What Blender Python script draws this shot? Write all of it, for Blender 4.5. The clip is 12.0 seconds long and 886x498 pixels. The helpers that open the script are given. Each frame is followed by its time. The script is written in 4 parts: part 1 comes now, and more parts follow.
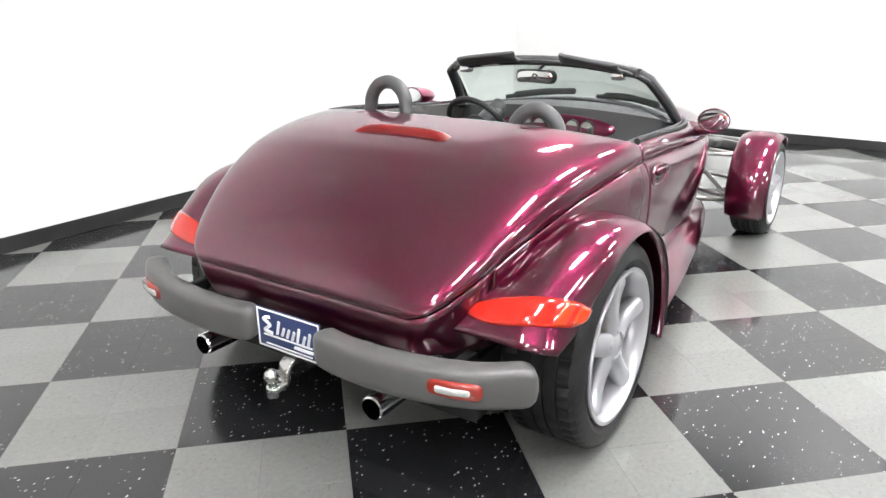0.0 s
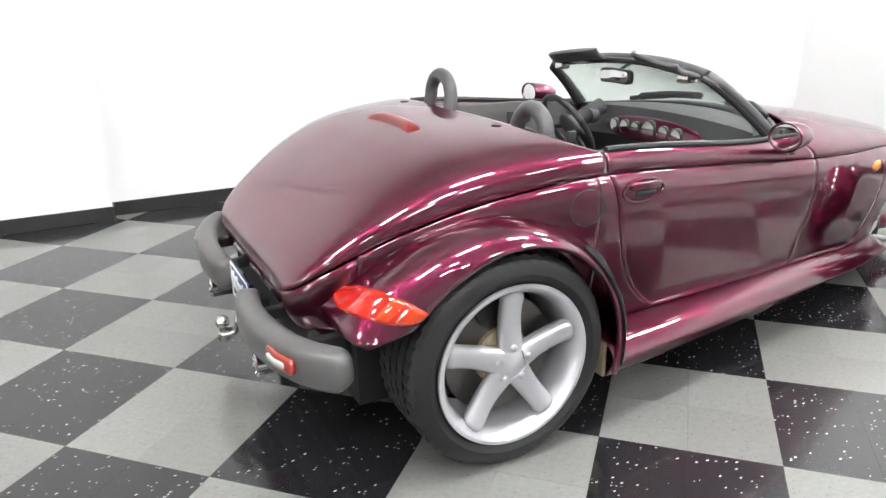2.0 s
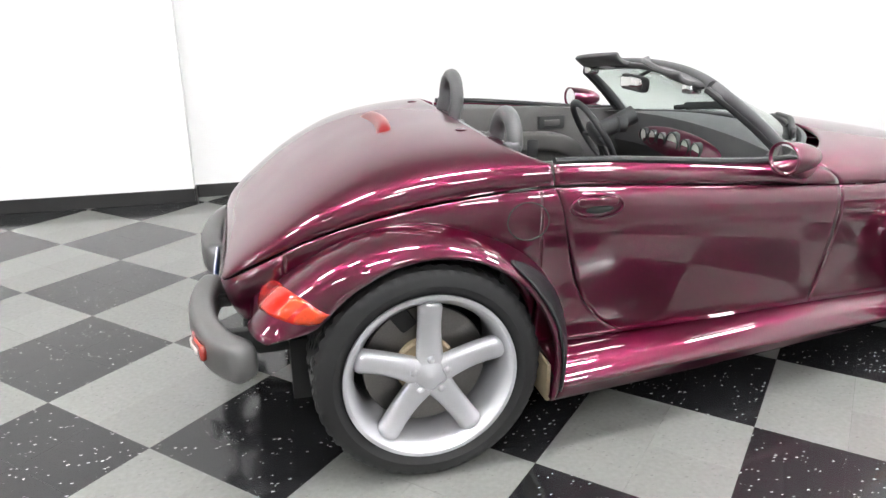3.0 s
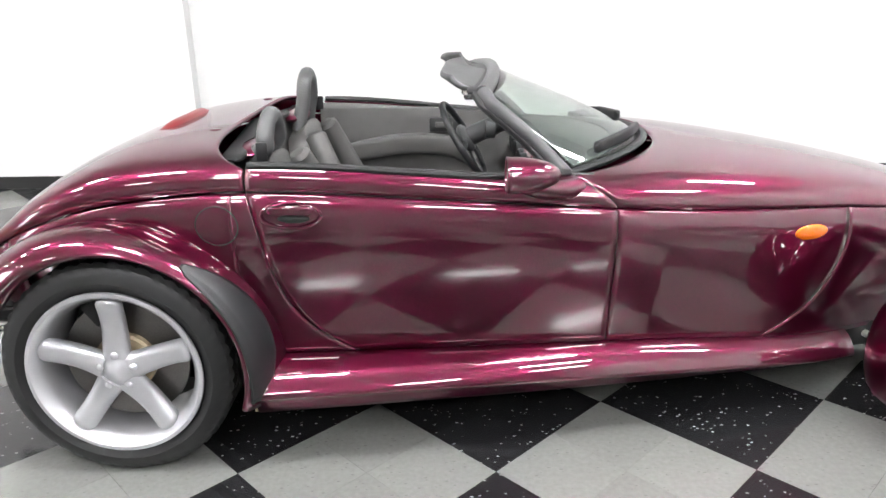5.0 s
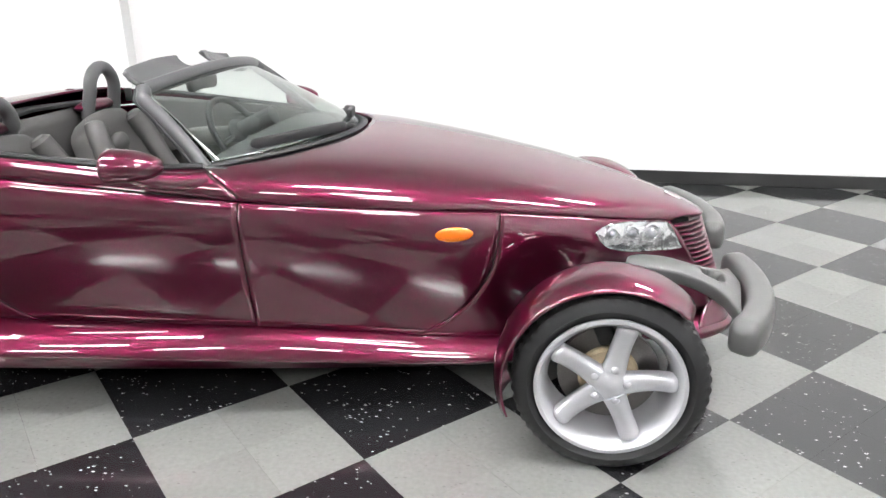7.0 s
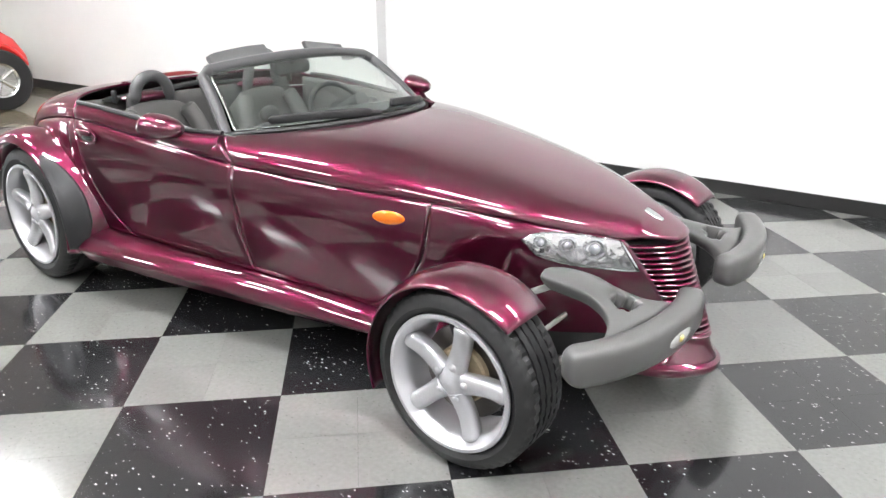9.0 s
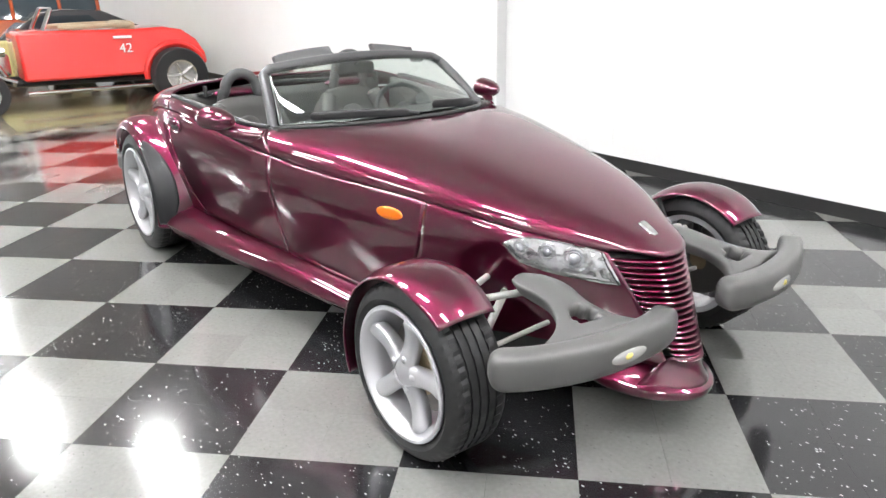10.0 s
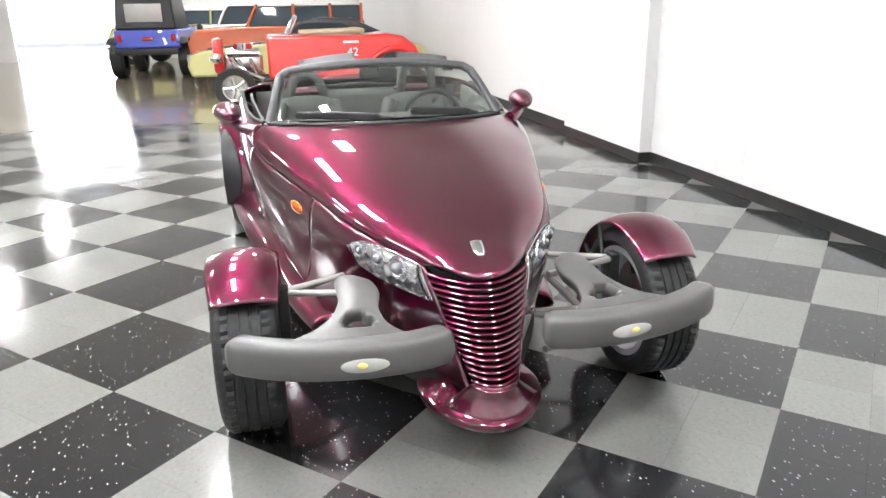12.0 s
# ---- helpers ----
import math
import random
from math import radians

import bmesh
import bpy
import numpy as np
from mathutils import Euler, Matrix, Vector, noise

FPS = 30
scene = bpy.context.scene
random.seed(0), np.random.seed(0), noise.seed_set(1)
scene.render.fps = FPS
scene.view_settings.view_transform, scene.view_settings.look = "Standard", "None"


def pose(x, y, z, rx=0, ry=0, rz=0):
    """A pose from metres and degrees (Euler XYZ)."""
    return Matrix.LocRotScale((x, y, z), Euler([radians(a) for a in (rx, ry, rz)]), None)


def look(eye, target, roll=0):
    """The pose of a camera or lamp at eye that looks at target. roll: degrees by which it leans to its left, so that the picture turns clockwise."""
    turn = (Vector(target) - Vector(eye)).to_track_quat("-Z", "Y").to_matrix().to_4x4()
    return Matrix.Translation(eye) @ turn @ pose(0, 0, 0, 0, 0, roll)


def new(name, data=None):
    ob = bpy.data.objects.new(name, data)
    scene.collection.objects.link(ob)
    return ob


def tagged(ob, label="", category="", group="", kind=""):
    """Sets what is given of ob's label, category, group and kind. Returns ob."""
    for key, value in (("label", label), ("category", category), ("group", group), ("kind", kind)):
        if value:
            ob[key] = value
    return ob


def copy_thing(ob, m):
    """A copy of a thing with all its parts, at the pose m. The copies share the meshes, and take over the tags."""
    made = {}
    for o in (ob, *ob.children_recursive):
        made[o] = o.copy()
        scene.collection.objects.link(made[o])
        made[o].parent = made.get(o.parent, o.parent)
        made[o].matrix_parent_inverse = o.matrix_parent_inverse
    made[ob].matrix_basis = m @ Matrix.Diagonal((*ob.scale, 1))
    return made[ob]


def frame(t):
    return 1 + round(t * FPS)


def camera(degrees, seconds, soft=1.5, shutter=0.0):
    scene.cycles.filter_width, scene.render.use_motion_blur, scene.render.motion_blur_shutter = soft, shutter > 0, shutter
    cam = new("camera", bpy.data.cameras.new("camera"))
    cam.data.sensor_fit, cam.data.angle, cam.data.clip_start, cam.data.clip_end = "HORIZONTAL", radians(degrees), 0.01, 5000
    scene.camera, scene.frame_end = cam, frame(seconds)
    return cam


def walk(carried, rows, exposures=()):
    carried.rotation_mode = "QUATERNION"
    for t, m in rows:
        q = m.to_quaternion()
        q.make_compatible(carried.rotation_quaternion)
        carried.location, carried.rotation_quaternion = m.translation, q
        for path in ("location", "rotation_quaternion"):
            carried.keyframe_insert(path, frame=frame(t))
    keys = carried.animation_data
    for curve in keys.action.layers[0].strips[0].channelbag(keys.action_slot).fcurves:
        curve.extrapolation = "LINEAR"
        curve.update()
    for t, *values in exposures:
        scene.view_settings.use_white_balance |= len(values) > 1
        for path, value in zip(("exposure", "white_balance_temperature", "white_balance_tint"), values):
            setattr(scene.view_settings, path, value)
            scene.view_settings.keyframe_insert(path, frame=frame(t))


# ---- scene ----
cam = camera(63.5, 12.0)
PATH = [
    (0, (-2.223, -1.764, 1.522), (-0.672, -0.685, 0.866), -0.5),
    (0.5, (-2.01, -2.071, 1.523), (-0.607, -0.808, 0.861), -0.9),
    (1, (-1.752, -2.331, 1.505), (-0.523, -0.894, 0.853), -1.1),
    (1.5, (-1.446, -2.544, 1.514), (-0.405, -0.97, 0.851), -1.1),
    (2, (-1.145, -2.737, 1.494), (-0.304, -1.044, 0.841), -1.0),
    (2.5, (-0.795, -2.848, 1.512), (-0.144, -1.079, 0.844), -0.8),
    (2.7, (-0.658, -2.891, 1.5), (-0.088, -1.091, 0.84), -0.7),
    (4.3, (0.441, -2.99, 1.477), (0.555, -1.101, 0.83), 0.5),
    (4.5, (0.613, -3.0, 1.471), (0.699, -1.109, 0.825), 0.3),
    (5, (1.068, -2.993, 1.489), (1.036, -1.106, 0.827), -0.9),
    (5.5, (1.501, -2.997, 1.507), (1.418, -1.115, 0.835), -1.1),
    (6, (1.886, -3.016, 1.484), (1.741, -1.13, 0.836), -1.1),
    (6.5, (2.265, -2.98, 1.525), (2.138, -1.108, 0.835), -0.6),
    (7, (2.657, -2.996, 1.513), (2.363, -1.137, 0.838), -0.3),
    (7.2, (2.819, -2.983, 1.529), (2.419, -1.147, 0.845), -0.4),
    (8.8, (4.016, -2.605, 1.515), (2.912, -1.079, 0.84), -0.8),
    (9, (4.137, -2.532, 1.528), (2.963, -1.064, 0.845), -0.6),
    (9.5, (4.422, -2.346, 1.525), (3.065, -1.043, 0.848), -0.5),
    (10, (4.679, -2.095, 1.532), (3.172, -0.965, 0.861), -0.9),
    (10.5, (4.907, -1.805, 1.531), (3.274, -0.858, 0.873), -1.4),
    (11, (5.117, -1.474, 1.535), (3.382, -0.722, 0.884), -1.3),
    (11.5, (5.281, -1.086, 1.536), (3.488, -0.485, 0.885), -1.0),
    (12, (5.429, -0.685, 1.515), (3.586, -0.24, 0.877), -0.9),
]
walk(cam, [(t, look(eye, target, roll)) for t, eye, target, roll in PATH])

HOT, HOT_YAW = (-7.7, .44), -91

# ---- world and light ----
world = bpy.data.worlds.new("sky")
scene.world = world
world.use_nodes = True
sky = world.node_tree.nodes.new("ShaderNodeTexSky")
sky.sky_type, sky.sun_disc = "NISHITA", False
sky.sun_elevation, sky.sun_rotation = radians(50), radians(120)
world.node_tree.links.new(sky.outputs["Color"], world.node_tree.nodes["Background"].inputs["Color"])
world.node_tree.nodes["Background"].inputs["Strength"].default_value = 0.15
sun = new("sun", bpy.data.lights.new("sun", "SUN"))
sun.data.energy, sun.data.angle, sun.data.color = 4.0, radians(0.5), (1, 0.95, 0.88)
sun.matrix_world = look((-40, -20, 40), (-24, -7, 0))
# the daylight in the open roller door
day = new("roller_door_daylight", bpy.data.lights.new("roller_door_daylight", "AREA"))
day.data.shape, day.data.size, day.data.size_y, day.data.energy, day.data.color = "RECTANGLE", 3.2, 3.3, 330, (0.93, 0.95, 1.0)
day.matrix_world = look((-22.1, -6.95, 1.7), (0, -6.95, 1.7))
LAMP = 111.0     # strength of the ceiling panels
CEIL = 5.2

# ---- materials ----
def nodes_of(name):
    m = bpy.data.materials.new(name)
    m.use_nodes = True
    return m, m.node_tree.nodes, m.node_tree.links, m.node_tree.nodes["Principled BSDF"]


def plain(name, col, rough=0.5, metal=0.0, coat=0.0, grain=0.0, scale=60.0, bump=0.0, trans=0.0, emit=0.0, var=0.12):
    """A surface with a fine and a broad variation of its colour, and fine relief."""
    m, n, l, b = nodes_of(name)
    b.inputs["Roughness"].default_value, b.inputs["Metallic"].default_value = rough, metal
    b.inputs["Coat Weight"].default_value, b.inputs["Coat Roughness"].default_value = coat, 0.03
    b.inputs["Transmission Weight"].default_value = trans
    co = n.new("ShaderNodeTexCoord")
    fine, broad = n.new("ShaderNodeTexNoise"), n.new("ShaderNodeTexNoise")
    fine.inputs["Scale"].default_value, broad.inputs["Scale"].default_value = scale * 5, scale * 0.08
    fine.inputs["Detail"].default_value = broad.inputs["Detail"].default_value = 4
    for t in (fine, broad):
        l.new(co.outputs["Object"], t.inputs["Vector"])
    add = n.new("ShaderNodeMath")
    add.operation = "ADD"
    l.new(fine.outputs["Fac"], add.inputs[0]), l.new(broad.outputs["Fac"], add.inputs[1])
    ramp = n.new("ShaderNodeMapRange")
    ramp.inputs["From Min"].default_value, ramp.inputs["From Max"].default_value = 0.6, 1.4
    ramp.inputs["To Min"].default_value, ramp.inputs["To Max"].default_value = 1 - var, 1 + var
    l.new(add.outputs[0], ramp.inputs["Value"])
    mul = n.new("ShaderNodeVectorMath")
    mul.operation = "SCALE"
    mul.inputs[0].default_value = col
    l.new(ramp.outputs[0], mul.inputs["Scale"])
    l.new(mul.outputs[0], b.inputs["Base Color"])
    if bump:
        bp = n.new("ShaderNodeBump")
        bp.inputs["Strength"].default_value, bp.inputs["Distance"].default_value = bump, 0.002
        l.new(fine.outputs["Fac"], bp.inputs["Height"])
        l.new(bp.outputs[0], b.inputs["Normal"])
    if emit:
        b.inputs["Emission Color"].default_value = (*col, 1)
        b.inputs["Emission Strength"].default_value = emit
    return m


def paint_material(name, deep, flake, metal=0.75, rough=0.32, edge=(1, 1, 1), coat_ior=1.5):
    """Metallic lacquer: fine flakes under a clear coat."""
    m, n, l, b = nodes_of(name)
    co = n.new("ShaderNodeTexCoord")
    vor = n.new("ShaderNodeTexVoronoi")
    vor.inputs["Scale"].default_value = 900
    noi = n.new("ShaderNodeTexNoise")
    noi.inputs["Scale"].default_value = 3
    l.new(co.outputs["Object"], vor.inputs["Vector"]), l.new(co.outputs["Object"], noi.inputs["Vector"])
    mix = n.new("ShaderNodeMix")
    mix.data_type = "RGBA"
    mix.inputs["A"].default_value, mix.inputs["B"].default_value = (*deep, 1), (*flake, 1)
    sep = n.new("ShaderNodeSeparateColor")
    l.new(vor.outputs["Color"], sep.inputs[0])
    l.new(sep.outputs[0], mix.inputs["Factor"])
    l.new(mix.outputs["Result"], b.inputs["Base Color"])
    mr = n.new("ShaderNodeMapRange")
    mr.inputs["To Min"].default_value, mr.inputs["To Max"].default_value = rough - 0.05, rough + 0.05
    l.new(noi.outputs["Fac"], mr.inputs["Value"]), l.new(mr.outputs[0], b.inputs["Roughness"])
    b.inputs["Metallic"].default_value = metal
    b.inputs["Coat Weight"].default_value, b.inputs["Coat Roughness"].default_value, b.inputs["Coat IOR"].default_value = 1.0, 0.012, coat_ior
    b.inputs["Specular Tint"].default_value = (*edge, 1)
    return m


def tile_material(name, dark):
    """Waxed vinyl tile: mottled, with pale chips in the dark ones, scuffs in the wax, and each tile a little different."""
    m, n, l, b = nodes_of(name)
    co = n.new("ShaderNodeNewGeometry")
    info = n.new("ShaderNodeObjectInfo")
    rnd = n.new("ShaderNodeMath")
    rnd.operation = "ADD"
    l.new(info.outputs["Random"], rnd.inputs[0]), l.new(co.outputs["Random Per Island"], rnd.inputs[1])
    mott, broad, scuff = n.new("ShaderNodeTexNoise"), n.new("ShaderNodeTexNoise"), n.new("ShaderNodeTexNoise")
    for t, sc in ((mott, 55), (broad, 1.3), (scuff, 9)):
        t.inputs["Scale"].default_value, t.inputs["Detail"].default_value = sc, 6
        l.new(co.outputs["Position"], t.inputs["Vector"])
    base = n.new("ShaderNodeMix")
    base.data_type = "RGBA"
    a, c = ((0.008, 0.008, 0.009), (0.019, 0.019, 0.020)) if dark else ((0.138, 0.140, 0.131), (0.200, 0.203, 0.191))
    base.inputs["A"].default_value, base.inputs["B"].default_value = (*a, 1), (*c, 1)
    l.new(mott.outputs["Fac"], base.inputs["Factor"])
    # chips: small stretched cells, of which only some are pale
    warp = n.new("ShaderNodeMapping")
    warp.inputs["Scale"].default_value, warp.inputs["Rotation"].default_value = (1.0, 2.1, 1), (0, 0, 0.5)
    l.new(co.outputs["Position"], warp.inputs["Vector"])
    cells = n.new("ShaderNodeTexVoronoi")
    cells.inputs["Scale"].default_value = 48
    l.new(warp.outputs[0], cells.inputs["Vector"])
    sep = n.new("ShaderNodeSeparateColor")
    l.new(cells.outputs["Color"], sep.inputs[0])
    pick, near, chip = n.new("ShaderNodeMath"), n.new("ShaderNodeMath"), n.new("ShaderNodeMath")
    pick.operation, pick.inputs[1].default_value = "GREATER_THAN", 0.73 if dark else 0.72
    l.new(sep.outputs[0], pick.inputs[0])
    near.operation = "LESS_THAN"
    size = n.new("ShaderNodeMath")
    size.operation, size.inputs[1].default_value = "MULTIPLY", 0.33
    l.new(sep.outputs[1], size.inputs[0])
    l.new(cells.outputs["Distance"], near.inputs[0]), l.new(size.outputs[0], near.inputs[1])
    chip.operation = "MULTIPLY"
    l.new(pick.outputs[0], chip.inputs[0]), l.new(near.outputs[0], chip.inputs[1])
    fleck = n.new("ShaderNodeMix")
    fleck.data_type = "RGBA"
    fleck.inputs["B"].default_value = (0.36, 0.36, 0.35, 1) if dark else (0.128, 0.130, 0.122, 1)
    l.new(chip.outputs[0], fleck.inputs["Factor"]), l.new(base.outputs["Result"], fleck.inputs["A"])
    tone = n.new("ShaderNodeMapRange")
    tone.inputs["From Max"].default_value = 2.0
    tone.inputs["To Min"].default_value, tone.inputs["To Max"].default_value = 0.87, 1.12
    l.new(rnd.outputs[0], tone.inputs["Value"])
    out = n.new("ShaderNodeVectorMath")
    out.operation = "SCALE"
    l.new(fleck.outputs["Result"], out.inputs[0]), l.new(tone.outputs[0], out.inputs["Scale"])
    l.new(out.outputs[0], b.inputs["Base Color"])
    mr = n.new("ShaderNodeMapRange")
    mr.inputs["From Min"].default_value, mr.inputs["From Max"].default_value = 0.35, 0.7
    mr.inputs["To Min"].default_value, mr.inputs["To Max"].default_value = 0.08, 0.19
    l.new(broad.outputs["Fac"], mr.inputs["Value"]), l.new(mr.outputs[0], b.inputs["Roughness"])
    b.inputs["IOR"].default_value = 1.62
    bp = n.new("ShaderNodeBump")
    bp.inputs["Strength"].default_value, bp.inputs["Distance"].default_value = 0.05, 0.002
    l.new(scuff.outputs["Fac"], bp.inputs["Height"]), l.new(bp.outputs[0], b.inputs["Normal"])
    return m


def glass_material(name, tint, rough=0.0):
    m, n, l, b = nodes_of(name)
    b.inputs["Base Color"].default_value = (*tint, 1)
    b.inputs["Roughness"].default_value, b.inputs["IOR"].default_value = rough, 1.5
    b.inputs["Transmission Weight"].default_value = 1.0
    return m


PAINT = paint_material("plum_lacquer", (0.074, 0.0026, 0.0180), (0.150, 0.0070, 0.039), 0.90, 0.31, (0.60, 0.40, 0.47), 1.84)
RED = paint_material("red_lacquer", (0.62, 0.012, 0.008), (0.68, 0.016, 0.01), 0.0, 0.4)
YELLOW = paint_material("pale_yellow_lacquer", (0.46, 0.45, 0.17), (0.52, 0.5, 0.2), 0.0, 0.4)
ORANGE = paint_material("orange_lacquer", (0.52, 0.08, 0.012), (0.58, 0.1, 0.014), 0.0, 0.4)
BLUE = paint_material("blue_lacquer", (0.05, 0.07, 0.42), (0.07, 0.10, 0.5), 0.1, 0.4)
IVORY = paint_material("white_lacquer", (0.72, 0.72, 0.70), (0.8, 0.8, 0.78), 0.0, 0.4)
DARKCAR = paint_material("black_lacquer", (0.012, 0.013, 0.016), (0.02, 0.02, 0.025), 0.0, 0.4)
BUMPER = plain("grey_bumper_plastic", (0.086, 0.085, 0.083), 0.36, bump=0.15, scale=120)
RUBBER = plain("tyre_rubber", (0.009, 0.009, 0.0095), 0.55, bump=0.2, scale=90, var=0.25)
SEAL = plain("black_trim", (0.013, 0.013, 0.014), 0.5, bump=0.15)
GUARD = plain("matte_black_guard", (0.012, 0.0125, 0.014), 0.34, bump=0.15, scale=200)
FRAME = plain("windscreen_frame_grey", (0.062, 0.062, 0.064), 0.38, bump=0.1)
SILVER = plain("painted_silver_alloy", (0.50, 0.50, 0.52), 0.30, metal=0.5, coat=0.5, var=0.04)
STEEL = plain("bright_steel", (0.62, 0.61, 0.59), 0.22, metal=1.0, var=0.08)
CHROME = plain("chrome", (0.75, 0.75, 0.75), 0.06, metal=1.0, var=0.03)
DISC = plain("brake_disc_steel", (0.20, 0.19, 0.18), 0.35, metal=1.0, var=0.2)
ARM = plain("silver_suspension_paint", (0.34, 0.33, 0.31), 0.4, metal=0.3, var=0.15)
TAN = plain("tan_chassis_cover", (0.36, 0.29, 0.19), 0.6, bump=0.3, var=0.25)
UNDER = plain("dark_underbody", (0.012, 0.012, 0.012), 0.75, bump=0.4, var=0.3)
CLOTH = plain("grey_seat_leather", (0.078, 0.075, 0.072), 0.55, bump=0.35, scale=150, var=0.1)
TRIM = plain("grey_interior_trim", (0.078, 0.075, 0.073), 0.55, bump=0.35, scale=200, var=0.1)
DASH = plain("dark_grey_dash", (0.030, 0.030, 0.031), 0.5, bump=0.35, scale=200, var=0.1)
HOOP = plain("grey_hoop_plastic", (0.070, 0.070, 0.071), 0.45, bump=0.2, scale=200)
TAIL = plain("red_lamp_lens", (0.50, 0.014, 0.006), 0.12, coat=1.0, trans=0.08, scale=25, var=0.2)
TAILO = plain("orange_lamp_lens", (0.64, 0.045, 0.006), 0.12, coat=1.0, trans=0.08, scale=25, var=0.2)
STOP = plain("dark_red_lens", (0.16, 0.007, 0.008), 0.3, coat=0.2, trans=0.15, scale=40, var=0.2)
AMBER = plain("amber_lens", (0.70, 0.14, 0.004), 0.12, coat=1.0, scale=60, var=0.2)
BULB = plain("pale_yellow_bulb", (0.75, 0.62, 0.20), 0.2, coat=1.0, scale=40)
REFL = plain("reflector_red", (0.26, 0.022, 0.014), 0.15, coat=1.0, scale=60, var=0.2)
WHITEL = plain("milky_lens", (0.40, 0.40, 0.38), 0.2, coat=1.0, scale=40)
LAMPGLASS = glass_material("clear_lamp_cover", (0.97, 0.97, 0.97))
REFLECT = plain("lamp_reflector", (0.80, 0.80, 0.82), 0.07, metal=0.8, bump=0.7, scale=8, var=0.15)
def facet_material(name):
    """Bright lamp bowl pressed into facets of uneven size."""
    m, n, l, b = nodes_of(name)
    co, cell, wave = n.new("ShaderNodeTexCoord"), n.new("ShaderNodeTexVoronoi"), n.new("ShaderNodeTexNoise")
    cell.inputs["Scale"].default_value, wave.inputs["Scale"].default_value = 26, 12
    l.new(co.outputs["Object"], cell.inputs["Vector"]), l.new(co.outputs["Object"], wave.inputs["Vector"])
    add = n.new("ShaderNodeMath")
    add.operation = "ADD"
    l.new(cell.outputs["Distance"], add.inputs[0]), l.new(wave.outputs["Fac"], add.inputs[1])
    bp = n.new("ShaderNodeBump")
    bp.inputs["Strength"].default_value, bp.inputs["Distance"].default_value = 1.0, 0.007
    l.new(add.outputs[0], bp.inputs["Height"]), l.new(bp.outputs[0], b.inputs["Normal"])
    b.inputs["Base Color"].default_value = (0.82, 0.82, 0.84, 1)
    b.inputs["Metallic"].default_value, b.inputs["Roughness"].default_value = 0.95, 0.08
    return m


FACET = facet_material("faceted_lamp_bowl")
GLASS = glass_material("green_windscreen", (0.86, 0.95, 0.90))
LENS = plain("grey_projector_lens", (0.30, 0.31, 0.33), 0.12, metal=0.5, coat=1.0, var=0.1)
MIRROR = plain("mirror_glass", (0.88, 0.88, 0.88), 0.02, metal=1.0, var=0.01)
GAUGE = plain("white_gauge_face", (0.48, 0.47, 0.44), 0.4)
NAVY = plain("navy_plate", (0.012, 0.03, 0.115), 0.3, coat=0.5)
LETTER = plain("white_print", (0.78, 0.78, 0.78), 0.4)
DARKGLASS = plain("dark_car_glass", (0.05, 0.07, 0.085), 0.05, coat=0.5)
TILE_DARK, TILE_LIGHT = tile_material("black_vinyl_tile", True), tile_material("grey_vinyl_tile", False)
WALLM = plain("white_wall_paint", (0.73, 0.73, 0.725), 0.55, bump=0.12, scale=30, var=0.025)
BASEM = plain("black_vinyl_skirting", (0.022, 0.022, 0.022), 0.35, bump=0.15, var=0.3)
CEILM = plain("white_ceiling_paint", (0.80, 0.80, 0.79), 0.8, var=0.05)
CONCRETE = plain("sealed_tan_concrete", (0.21, 0.18, 0.12), 0.16, coat=0.4, bump=0.05, scale=20, var=0.3)
ASPHALT = plain("pale_yard_concrete", (0.45, 0.44, 0.42), 0.9, bump=0.3, scale=20, var=0.2)
TUBE = plain("light_diffuser", (0.985, 0.985, 1.0), 0.5, emit=LAMP, var=0.0)
HOUSING = plain("lamp_housing", (0.75, 0.75, 0.75), 0.4)

# ---- mesh helpers ----
def finish(bm, mat, name, sharp=40):
    me = bpy.data.meshes.new(name)
    bm.to_mesh(me)
    bm.free()
    me.materials.append(mat)
    me.shade_smooth()
    me.set_sharp_from_angle(angle=radians(sharp))
    return me


def part(name, bm, mat, parent=None, label="", sharp=40, thick=0.0, edge=0.0):
    """One bmesh as one mesh object under a thing or part. thick: shell thickness to the inside; edge: a small bevel."""
    ob = new(name, finish(bm, mat, name, sharp))
    ob.parent = parent
    if thick:
        mod = ob.modifiers.new("shell", "SOLIDIFY")
        mod.thickness, mod.offset = thick, -1.0
    if edge:
        mod = ob.modifiers.new("edge", "BEVEL")
        mod.width, mod.segments, mod.limit_method, mod.angle_limit = edge, 2, "ANGLE", radians(45)
    return tagged(ob, label)


def thing(name, m, label, category, group=""):
    ob = new(name)
    ob.matrix_world = m
    return tagged(ob, label, category, group)


